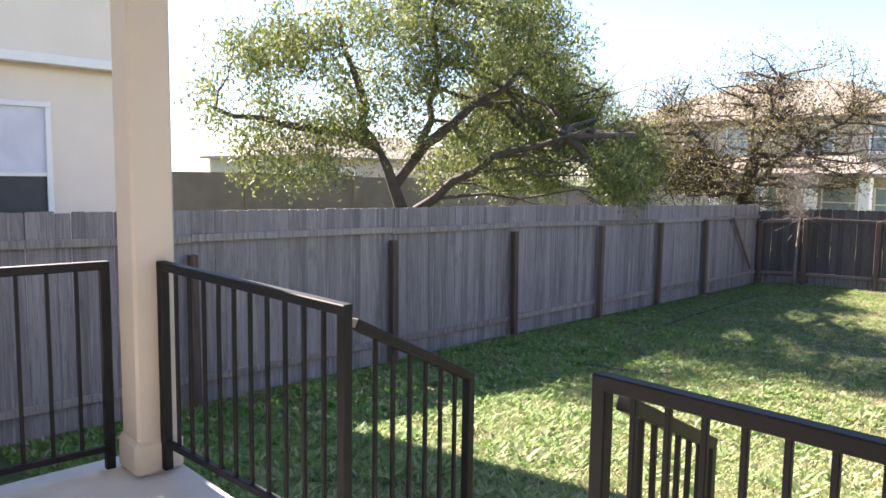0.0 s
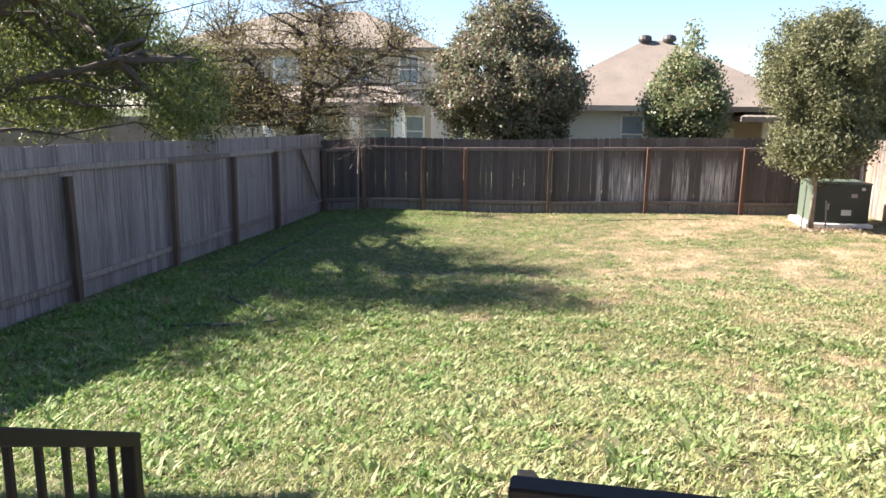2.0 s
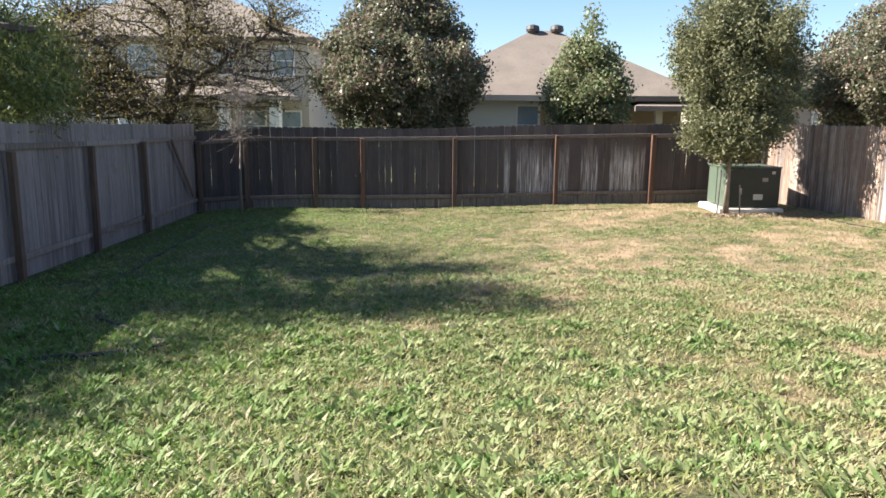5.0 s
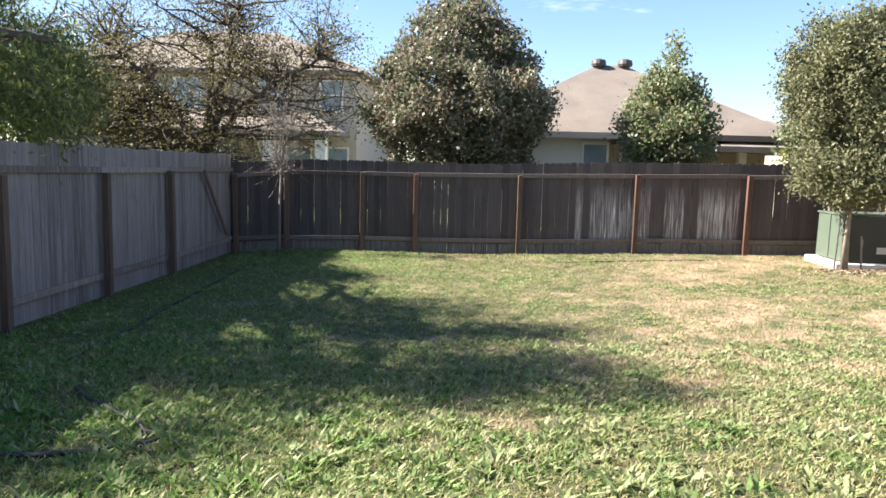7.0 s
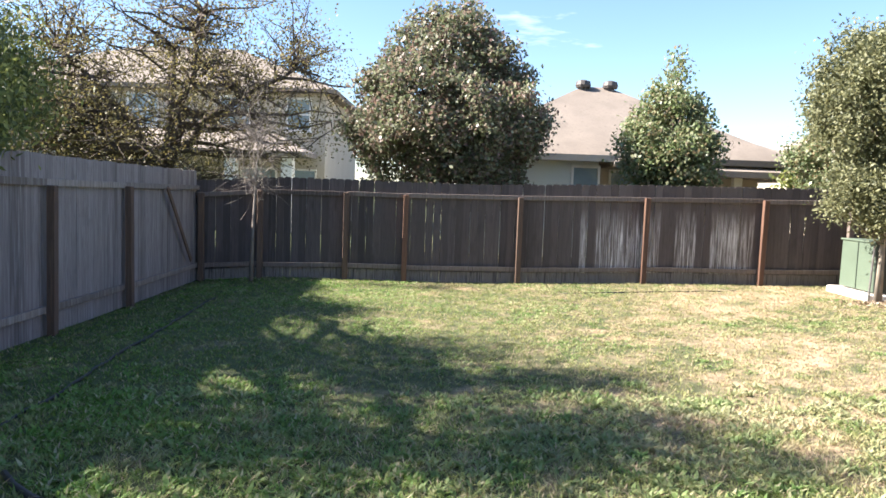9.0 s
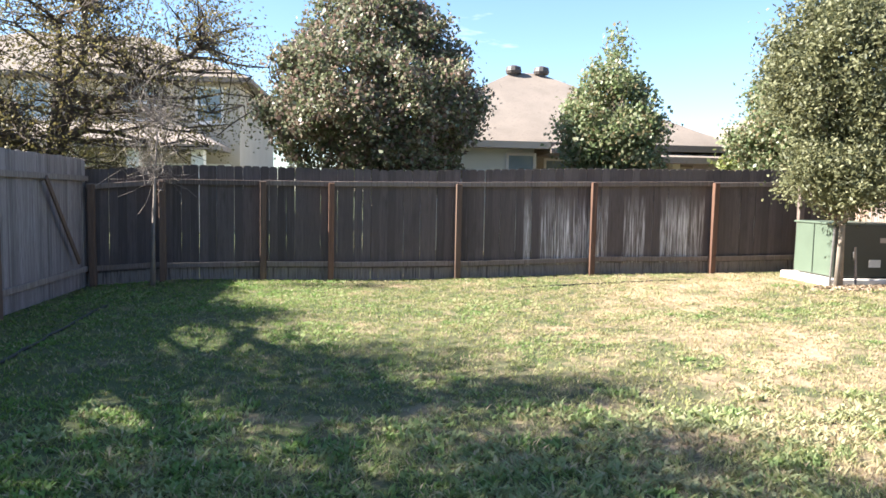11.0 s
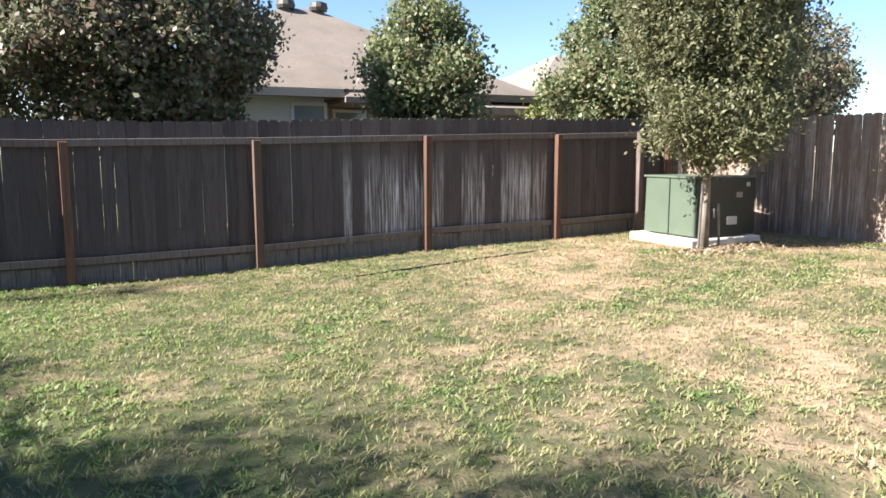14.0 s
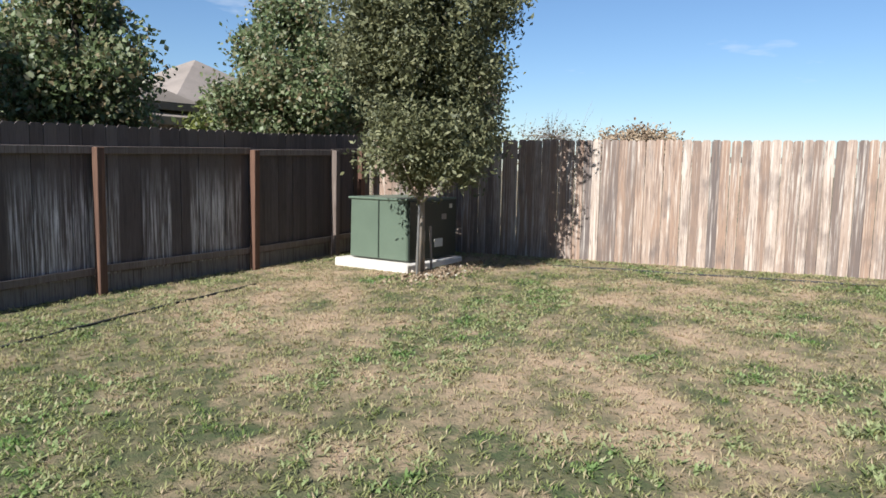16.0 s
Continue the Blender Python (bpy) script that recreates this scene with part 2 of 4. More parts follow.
M_PAD = plain("pale_concrete_pad", (0.66, 0.62, 0.56), 0.9, 0, 0.2, 4, 45, 0.3)
M_IRON = plain("dark_painted_iron", (0.010, 0.009, 0.010), 0.58, 0.0, 0.3, 8, 90, 0.1)
M_IRON.node_tree.nodes["Principled BSDF"].inputs["Specular IOR Level"].default_value = 0.2
M_GREEN = plain("green_enamel", (0.115, 0.152, 0.112), 0.42, 0.0, 0.15, 3, 70, 0.08)
# darker copy of the green: paints in the front's shade, also the seam
M_GREEN_SHADE_SEAM = plain("green_enamel_shade_and_seam", (0.022, 0.032, 0.024), 0.45, 0.0, 0.2, 3, 70, 0.08)
M_LABEL = plain("pale_label", (0.62, 0.60, 0.54), 0.6, 0, 0.15, 20, 90, 0.05)
M_VENT = plain("weathered_vent_metal", (0.10, 0.088, 0.08), 0.6, 0.2, 0.3, 8, 60, 0.2)
M_STEEL = plain("galvanised_steel", (0.30, 0.29, 0.28), 0.4, 0.6, 0.3, 10, 80, 0.2)
M_HOSE = plain("black_rubber", (0.025, 0.025, 0.025), 0.55, 0, 0.3, 10, 60, 0.2)
M_ROCK = plain("limestone_chip", (0.52, 0.46, 0.38), 0.9, 0, 0.25, 12, 50, 0.4)
M_MASONRY = plain("tan_masonry", (0.34, 0.275, 0.225), 0.9, 0, 0.25, 1.5, 30, 0.4)
M_DARK = plain("dark_screen", (0.03, 0.035, 0.04), 0.5, 0, 0.3, 5, 80, 0.1)
M_BLIND = plain("white_curtain", (0.62, 0.62, 0.66), 0.8, 0, 0.15, 3, 40, 0.3)


def glass_mat():
    m, nt, b = material("window_glass", 0.06)
    b.inputs["Base Color"].default_value = (0.10, 0.15, 0.18, 1)
    b.inputs["Specular IOR Level"].default_value = 0.9
    # pale blue mottling paints reflection and curtains into the pane colour
    nt.links.new(mix_node(nt, (0.17, 0.23, 0.26), (0.34, 0.41, 0.44), tex(nt, coords(nt), 2.0)), b.inputs["Base Color"])
    return m


M_GLASS = glass_mat()


# ---- building blocks ----
def add_box(bm, cx, cy, cz, sx, sy, sz, m=None, bevel=0.0):
    """A box of full sizes sx, sy, sz about its centre, turned by m."""
    mat = Matrix.Translation((cx, cy, cz)) @ (m or Matrix()) @ Matrix.Diagonal((sx, sy, sz, 1))
    made = bmesh.ops.create_cube(bm, size=1.0, matrix=mat)
    if bevel:
        edges = list({e for v in made["verts"] for e in v.link_edges})
        bmesh.ops.bevel(bm, geom=edges, offset=bevel, segments=1, affect="EDGES", profile=0.5)
    return bm


def box(cx, cy, cz, sx, sy, sz, m=None, bevel=0.0):
    return add_box(bmesh.new(), cx, cy, cz, sx, sy, sz, m, bevel)


def mesh_of(name, bm, mat, smooth=False):
    me = bpy.data.meshes.new(name)
    bmesh.ops.recalc_face_normals(bm, faces=bm.faces)
    bm.to_mesh(me)
    bm.free()
    me.materials.append(mat)
    if smooth:
        me.polygons.foreach_set("use_smooth", [True] * len(me.polygons))
    return me


def part(name, bm, mat, parent, label="", smooth=False):
    ob = new(name, mesh_of(name, bm, mat, smooth))
    ob.parent = parent
    if label:
        tagged(ob, label)
    return ob


def thing(name, m, label, category, group="", kind=""):
    ob = new(name)
    ob.empty_display_size = 0.2
    ob.matrix_basis = m
    return tagged(ob, label, category, group, kind)


def share(name, me, m, parent):
    ob = new(name, me)
    ob.parent = parent
    ob.matrix_basis = m
    return ob


def tube(bm, pts, radii, sides=8, cap=True):
    """A tapered round limb through the points."""
    pts = [Vector(p) for p in pts]
    rings = []
    for i, p in enumerate(pts):
        d = (pts[min(i + 1, len(pts) - 1)] - pts[max(i - 1, 0)]).normalized()
        q = d.to_track_quat("Z", "Y")
        rings.append([bm.verts.new(p + q @ Vector((math.cos(a) * radii[i], math.sin(a) * radii[i], 0)))
                      for a in (2 * math.pi * k / sides for k in range(sides))])
    for a, b in zip(rings, rings[1:]):
        for k in range(sides):
            bm.faces.new((a[k], a[(k + 1) % sides], b[(k + 1) % sides], b[k]))
    if cap:
        bm.faces.new(rings[0][::-1])
        bm.faces.new(rings[-1])
    return bm


def slab(bm, poly, z0, z1):
    lo = [bm.verts.new((x, y, z0)) for x, y in poly]
    hi = [bm.verts.new((x, y, z1)) for x, y in poly]
    bm.faces.new(lo[::-1])
    bm.faces.new(hi)
    for k in range(len(poly)):
        j = (k + 1) % len(poly)
        bm.faces.new((lo[k], lo[j], hi[j], hi[k]))
    return bm


# ---- plan ----
YARD_X1 = 13.5         # back right corner
FAR_TILT = 0.042        # the far fence runs slightly off square


def far_y(x):
    return FAR_TILT * x


def ground_z(x, y):
    """The lawn: rising gently from the left fence to the right one, and more steeply up to the patio."""
    if x > 22 or y > 3 or x < -3:
        return -0.06
    base = float(np.interp(x, (-3.0, 0.0, 1.5, 5.0, 8.0, 11.4, 14.0, 22.0), (-0.2, -0.21, -0.11, -0.09, -0.02, 0.06, 0.15, 0.16)))
    t = min(max((-10.6 - y) / 6.0, 0.0), 1.0)
    side = min(max((x - 1.5) / 5.0, 0.0), 1.0)
    return base + t * t * (3 - 2 * t) * 0.74 * side + 0.012 * math.sin(x * 0.9 + y * 0.5)


def build_ground():
    xs = sorted({-600.0, -120.0, -40.0, -12.0, *[i * 0.4 - 4 for i in range(56)], 30.0, 60.0, 150.0, 600.0})
    ys = sorted({-600.0, -120.0, -60.0, -34.0, *[i * 0.4 - 26 for i in range(82)], 20.0, 40.0, 120.0, 600.0})
    verts = [(x, y, ground_z(x, y)) for y in ys for x in xs]
    w = len(xs)
    faces = [(j * w + i, j * w + i + 1, (j + 1) * w + i + 1, (j + 1) * w + i) for j in range(len(ys) - 1) for i in range(w - 1)]
    me = bpy.data.meshes.new("ground")
    me.from_pydata(verts, [], faces)
    me.materials.append(M_GROUND)
    me.polygons.foreach_set("use_smooth", [True] * len(me.polygons))
    tagged(new("ground", me), "lawn soil with green growth and worn tan patches", "ground", kind="structure")


build_ground()


# ---- fences ----
def picket_mesh(name, width, height, mat, seed, dog=0.025, thick=0.016):
    """One board with clipped top corners, slightly warped."""
    r = random.Random(seed)
    bm = bmesh.new()
    h = width / 2
    out = [(-h, 0), (h, 0), (h, height * 0.5), (h, height - dog), (h - dog, height), (-h + dog, height), (-h, height - dog), (-h, height * 0.5)]
    bow = r.uniform(-0.006, 0.006)
    side = r.uniform(-0.004, 0.004)
    rows = []
    for d in (0, thick):
        rows.append([bm.verts.new((x + (side if abs(z - height * 0.5) < 1e-6 else 0), d + (bow if abs(z - height * 0.5) < 1e-6 else 0), z)) for x, z in out])
    a, b = rows
    for k in ((0, 1, 2, 7), (7, 2, 3, 6), (6, 3, 4, 5)):
        bm.faces.new([a[i] for i in k])
        bm.faces.new([b[i] for i in k][::-1])
    for k in range(8):
        j = (k + 1) % 8
        bm.faces.new((a[k], b[k], b[j], a[j]))
    return mesh_of(name, bm, mat)


def fence(name, p0, p1, label, mat_board, height, side, posts, post_mat, rails=True, kick=0.2, gap=0.004, width=0.14, seed=1, tilt=0.006, skip=(), yaw=1.2, pale=None, dog=0.025, drop=0.25, rise=0.0, rail_mat=None):
    """A board fence from p0 to p1. side: +1 when the rails and posts stand to the left of that way, -1 to its right."""
    r = random.Random(seed)
    d = Vector((p1[0] - p0[0], p1[1] - p0[1], 0))
    length = d.length
    ang = math.degrees(math.atan2(d.y, d.x))
    base = pose(p0[0], p0[1], 0, 0, 0, ang)
    th = thing(name, base, label, "fence")

    def gz(s, o=0.0):
        p = base @ Vector((s, o, 0))
        return ground_z(p.x, p.y)
    boards = [picket_mesh("picket", width * k, height - 0.01 * j, mat_board, seed * 10 + i, dog)
              for i, (k, j) in enumerate(((1, 0), (0.98, 0.3), (1.0, 0.6), (0.96, 0), (1.0, 0.9), (0.98, 0.2)))]
    # boards of the pale streaked material, for the stretch named in pale
    bleached = [picket_mesh("picket", width * k, height, pale[0], seed * 10 + 60 + i) for i, k in enumerate((1, 0.97, 0.99))] if pale else []
    s = width / 2
    n = 0
    while s < length - width / 2 + 0.01:
        if not any(a < s < b for a, b in skip):
            m = pose(s, side * -0.008 - (0.016 if side > 0 else 0), gz(s) - 0.02 + r.uniform(-0.006, 0.006), 0, r.uniform(-tilt, tilt) * 57.3, r.uniform(-yaw, yaw))
            m = m @ Matrix.Diagonal((1, 1, 1 + rise * s / height, 1))
            me = boards[n % 6 if r.random() < 0.7 else r.randrange(6)]
            if pale and pale[1] < s < pale[2] and r.random() < 0.75:
                me = bleached[n % 3]
            share("picket", me, m, th)
        s += width + gap * r.uniform(0.1, 2.0)
        n += 1
    off = side * 0.03
    if rails:
        stops = sorted({0.0, length, *posts})
        for a, b in zip(stops, stops[1:]):
            if b - a < 0.05:
                continue
            for z, hgt, nm in ((height - drop - 0.04, 0.085, "top_rail"), (kick + 0.07, 0.085, "bottom_rail")):
                k = rise if nm == "top_rail" else 0.0
                za, zb = gz(a) + z + k * a + r.uniform(-0.015, 0.015), gz(b) + z + k * b + r.uniform(-0.015, 0.015)
                bm = bmesh.new()
                mid = Matrix.Rotation(-math.atan2(zb - za, b - a), 4, "Y")
                add_box(bm, (a + b) / 2, side * 0.028, (za + zb) / 2, b - a - 0.004, 0.04, hgt, mid, 0.004)
                part(nm, bm, rail_mat or M_RAILWOOD, th)
    post_me = {}
    for i, s in enumerate(posts):
        pm = post_mat[i % len(post_mat)] if isinstance(post_mat, list) else post_mat
        if pm.name not in post_me:
            post_me[pm.name] = mesh_of("post", box(0, 0, (height - drop) / 2, 0.095, 0.095, height - drop, None, 0.006), pm)
        share("post", post_me[pm.name], pose(s, side * 0.098, gz(s, side * 0.1) - 0.02, r.uniform(-0.6, 0.6), r.uniform(-0.6, 0.6), 0), th)
    return th


LEFT_LEN = 24.0
left_posts = [3.07, 5.15, 7.32, 9.82, 12.45, 15.4, 17.9, 20.4, 22.8]
fence_left = fence("fence", (0, far_y(0)), (0, -LEFT_LEN), "weathered grey cedar board fence with dark brown posts", M_LEFT, 2.08, 1,
                   left_posts, M_POST_BROWN, seed=3, gap=0.001, tilt=0.003, kick=0.24, drop=0.3, rise=0.013, yaw=0.6, dog=0.012)
far_posts = [0.2, 1.28, 2.87, 3.98, 6.14, 8.55, 10.83, 12.52, 13.16]
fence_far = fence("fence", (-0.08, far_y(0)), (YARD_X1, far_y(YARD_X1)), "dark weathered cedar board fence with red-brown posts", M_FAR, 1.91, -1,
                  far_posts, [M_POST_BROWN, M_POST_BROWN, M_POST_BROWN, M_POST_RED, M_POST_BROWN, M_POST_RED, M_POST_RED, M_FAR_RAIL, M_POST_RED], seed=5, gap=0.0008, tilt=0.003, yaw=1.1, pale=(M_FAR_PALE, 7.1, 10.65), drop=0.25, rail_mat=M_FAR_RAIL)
fence_right = fence("fence", (YARD_X1, far_y(YARD_X1)), (YARD_X1 + 5.25, -24.0), "sun-bleached tan and grey cedar board fence", M_RIGHT, 1.83, 1,
                    [2.44 * i for i in range(1, 10)], M_RAILWOOD, seed=8, kick=0.15, gap=0.003, tilt=0.006, yaw=2.0, width=0.125)


def brace():
    """A board that leans in the corner bay."""
    th = thing("leaning_board", pose(0.1, -1.12, 0.88), "narrow dark board leaning across the corner bay of the fence", "board")
    d = Vector((0, -1.11, 1.30))
    bm = box(0, 0, 0, 0.03, 0.075, d.length, Matrix.Rotation(math.atan2(1.11, 1.30), 4, "X"), 0.004)
    part("board", bm, M_POST_BROWN, th)


brace()


# ---- trees ----
def leaves_mesh(name, centres, size, mat, rng, stretch=1.6, droop=0.0, up=0.0):
    """One small folded blade at each centre, each turned its own way."""
    n = len(centres)
    a = rng.normal(size=(n, 3))
    a[:, 2] -= droop
    a /= np.linalg.norm(a, axis=1)[:, None]
    b = np.cross(a, rng.normal(size=(n, 3)) + np.array((0, 0, up)))
    b /= np.linalg.norm(b, axis=1)[:, None] + 1e-9
    c = np.cross(a, b)
    s = size * rng.uniform(0.65, 1.25, size=(n, 1))
    tip, side = a * s * stretch * 0.5, b * s * 0.5
    v = np.stack((centres - tip, centres + side + c * s * 0.12, centres + tip, centres - side + c * s * 0.12), 1).reshape(-1, 3)
    me = bpy.data.meshes.new(name)
    me.vertices.add(4 * n)
    me.vertices.foreach_set("co", v.ravel().astype(np.float32))
    me.loops.add(4 * n)
    me.loops.foreach_set("vertex_index", np.arange(4 * n, dtype=np.int32))
    me.polygons.add(n)
    me.polygons.foreach_set("loop_start", np.arange(0, 4 * n, 4, dtype=np.int32))
    me.update(calc_edges=True)
    me.materials.append(mat)
    return me


def crown_points(rng, clumps, per, centre, radii, spread, shape="oval", hollow=0.45):
    """Clump centres through an uneven envelope, and leaf places round them."""
    pts = []
    while len(pts) < clumps:
        p = rng.uniform(-1, 1, 3)
        d = np.linalg.norm(p)
        if (d > 1 and shape != "pear") or d < hollow * rng.uniform():
            continue
        if shape == "egg":          # broad below, pointed above
            lim = 1.0 if p[2] < -0.2 else max(0.05, 1 - ((p[2] + 0.2) / 1.2) ** 1.5)
            if math.hypot(p[0], p[1]) > lim:
                continue
        if shape == "pear":         # rounded, fullest below the middle, with a blunt tip
            lim = float(np.interp(p[2], (-1, -0.76, -0.32, 0.08, 0.45, 0.8, 1.0), (0.48, 0.72, 1.0, 0.9, 0.64, 0.33, 0.08)))
            if math.hypot(p[0], p[1]) > lim:
                continue
        q = np.array(centre) + p * np.array(radii)
        if noise.noise(Vector(q) * 0.9) < -0.28:
            continue
        pts.append(q)
    pts = np.array(pts)
    leaf = np.repeat(pts, per, 0) + rng.normal(size=(clumps * per, 3)) * np.array(spread)
    return pts, leaf


def limb_path(a, b, rng, sag=0.0, n=4):
    a, b = Vector(a), Vector(b)
    out = []
    for i in range(n + 1):
        t = i / n
        p = a.lerp(b, t)
        k = (b - a).length * 0.07 * math.sin(math.pi * t)
        p += Vector((rng.normal() * k, rng.normal() * k, rng.normal() * k * 0.6 + sag * math.sin(math.pi * t)))
        out.append(p)
    return out


def tree(name, at, label, trunk, trunk_r, centre, radii, clumps, per, spread, leaf, size, mat, bark, seed,
         limbs=14, shape="oval", stretch=1.6, droop=0.0, twig_r=0.022, fork=(), hollow=0.45, twigs=0, lobes=()):
    """A tapered trunk with limbs and a crown of single leaves; points are relative to the foot."""
    rng = np.random.default_rng(seed)
    th = thing(name, pose(*at), label, "tree")
    bm = bmesh.new()
    n = len(trunk)
    tube(bm, trunk, [trunk_r * (1 - 0.75 * i / (n - 1)) * (1.25 if i == 0 else 1) for i in range(n)], 9)
    stems = [Vector(p) for p in trunk[1:]]
    for f in fork:
        f = [p for a, b in zip(f, f[1:]) for p in limb_path(a, b, rng, 0.0, 3)[:-1]] + [Vector(f[-1])]
        k = len(f)
        tube(bm, f, [trunk_r * 0.62 * (1 - 0.7 * i / (k - 1)) for i in range(k)], 7)
        stems += [Vector(p) for p in f[1:]]
    part("trunk", bm, bark, th, smooth=True)
    pts, lv = crown_points(rng, clumps, per, centre, radii, spread, shape, hollow)
    for c2, r2, n2, per2 in lobes:
        p2, l2 = crown_points(rng, n2, per2, c2, r2, spread, "oval", hollow)
        pts, lv = np.concatenate((pts, p2)), np.concatenate((lv, l2))
    bm = bmesh.new()
    for i in rng.choice(len(pts), min(limbs, len(pts)), replace=False):
        p = Vector(pts[i])
        lower = [s for s in stems if s.z < p.z + 0.2] or stems
        s = min(lower, key=lambda q: (q - p).length + 0.4 * abs(q.z - p.z))
        path = limb_path(s, p, rng)
        ln = (p - s).length
        r0 = twig_r * (0.6 + 0.35 * ln)
        tube(bm, path, [r0 * (1 - 0.8 * j / 4) for j in range(5)], 5, False)
        for _ in range(twigs):
            j = int(rng.integers(1, 5))
            e = path[j] + Vector(rng.normal(size=3) * (0.28 + 0.1 * ln)) + Vector((0, 0, 0.15))
            mid = path[j].lerp(e, 0.5) + Vector(rng.normal(size=3) * 0.06)
            tube(bm, [path[j], mid, e], [r0 * 0.32, r0 * 0.22, 0.004], 3, False)
    part("branching", bm, bark, th)
    if per:
        ob = new("crown", leaves_mesh("crown", lv, size, mat, rng, stretch, droop))
        ob.parent = th
    return th


# ---- houses ----
def window(parent, m, w, h, sill=True, blind=False, grid=False):
    """A framed window set 4 mm proud of the wall; m puts its lower left corner, x along the wall, y out of it."""
    fr = bmesh.new()
    t = 0.07
    for cx, cz, sx, sz in ((w / 2, t / 2, w, t), (w / 2, h - t / 2, w, t), (t / 2, h / 2, t, h - 2 * t), (w - t / 2, h / 2, t, h - 2 * t), (w / 2, h * 0.5, w - 2 * t, 0.05)):
        add_box(fr, cx, 0.03, cz, sx, 0.06, sz, None, 0.004)
    win = part("window", fr, M_TRIM, parent)
    win.matrix_basis = m
    part("pane", box(w / 2, 0.012, h * 0.25 + t / 4 + 0.01, w - 2 * t, 0.012, h * 0.5 - t - 0.02), M_DARK if blind else M_GLASS, win)
    part("pane", box(w / 2, 0.012, h * 0.75 - t / 4, w - 2 * t, 0.012, h * 0.5 - t - 0.02), M_BLIND if blind else M_GLASS, win)
    if sill:
        part("sill", box(w / 2, 0.05, -0.03, w + 0.1, 0.1, 0.05, None, 0.006), M_TRIM, win)
    return win


def hip_roof(bm, x0, x1, y0, y1, z, rise, over=0.45, thick=0.16):
    """A hipped roof with a fascia."""
    x0, x1, y0, y1 = x0 - over, x1 + over, y0 - over, y1 + over
    w, d = x1 - x0, y1 - y0
    k = min(w, d) / 2
    lo = [bm.verts.new((x, y, z - thick)) for x, y in ((x0, y0), (x1, y0), (x1, y1), (x0, y1))]
    hi = [bm.verts.new((x, y, z)) for x, y in ((x0, y0), (x1, y0), (x1, y1), (x0, y1))]
    if w >= d:
        ra, rb = bm.verts.new((x0 + k, (y0 + y1) / 2, z + rise)), bm.verts.new((x1 - k - 0.01, (y0 + y1) / 2, z + rise))
        tops = ((hi[0], hi[1], rb, ra), (hi[1], hi[2], rb), (hi[2], hi[3], ra, rb), (hi[3], hi[0], ra))
    else:
        ra, rb = bm.verts.new(((x0 + x1) / 2, y0 + k, z + rise)), bm.verts.new(((x0 + x1) / 2, y1 - k - 0.01, z + rise))
        tops = ((hi[0], hi[1], ra), (hi[1], hi[2], rb, ra), (hi[2], hi[3], rb), (hi[3], hi[0], ra, rb))
    for f in tops:
        bm.faces.new(f)
    bm.faces.new(lo[::-1])
    for i in range(4):
        j = (i + 1) % 4
        bm.faces.new((lo[i], lo[j], hi[j], hi[i]))
    return bm


def walls_block(bm, x0, x1, y0, y1, z0, z1, t=0.18):
    """Four walls with thickness in one closed ring, open inside."""
    rings = []
    for d in (0.0, t):
        for z in (z0, z1):
            rings.append([bm.verts.new((x, y, z)) for x, y in ((x0 + d, y0 + d), (x1 - d, y0 + d), (x1 - d, y1 - d), (x0 + d, y1 - d))])
    lo, hi, inner_lo, inner_hi = rings
    for i in range(4):
        j = (i + 1) % 4
        for q, w in ((lo, hi), (inner_hi, inner_lo), (hi, inner_hi), (inner_lo, lo)):
            bm.faces.new((q[i], q[j], w[j], w[i]))
    return bm


def roof_vent(parent, x, y, z):
    bm = bmesh.new()
    tube(bm, [(x, y, z - 0.25), (x, y, z + 0.16)], [0.14, 0.14], 12)
    tube(bm, [(x, y, z + 0.12), (x, y, z + 0.2), (x, y, z + 0.32), (x, y, z + 0.37)], [0.22, 0.25, 0.22, 0.08], 12)
    part("roof_vent", bm, M_VENT, parent)


# ---- trees behind the fences and in the yard ----
def pear(at, h, r, seed, mat, clumps, label):
    low = 1.25
    tree("pear_tree", (*at, -0.06), label, [(0, 0, 0), (0.02, 0, 1.0), (0, 0.03, h * 0.45), (0.04, 0, h * 0.9)], 0.13,
         (0, 0, (h + low) / 2), (r - 0.2, r - 0.2, (h - low) / 2 - 0.12), clumps, 135, (0.15, 0.15, 0.13), None, 0.064, mat, M_BARK, seed, 60, "pear", 1.45, 0.3, 0.016)


pear((4.64, 2.72), 6.08, 2.46, 11, M_PEAR_RED, 620, "large rounded pear tree with dark green and reddening leaves")
pear((9.62, 2.72), 4.85, 1.27, 12, M_PEAR, 210, "small upright pear tree with glossy dark green leaves")
pear((13.75, 2.75), 5.0, 1.58, 13, M_PEAR, 290, "upright pear tree with glossy green leaves")
pear((17.7, 2.95), 5.8, 2.35, 14, M_PEAR_RED, 480, "rounded pear tree with reddish green leaves")

tree("live_oak", (11.78, -1.72, 0.10), "young live oak with fine olive leaves and a pale staked trunk",
     [(0, 0, -0.05), (0.01, 0.0, 0.9), (0.05, 0.02, 1.9), (0.0, 0.0, 3.8)], 0.055, (0.06, 0, 3.25), (1.28, 1.22, 1.25), 220, 240, (0.13, 0.13, 0.13),
     None, 0.034, M_OAK, M_BARK_PALE, 21, 90, "oval", 2.2, 0.0, 0.012, hollow=0.3,
     lobes=(((-0.02, 0.0, 1.78), (0.98, 0.98, 0.55), 95, 240), ((-0.7, 0.0, 3.7), (0.5, 0.55, 0.6), 22, 190)))

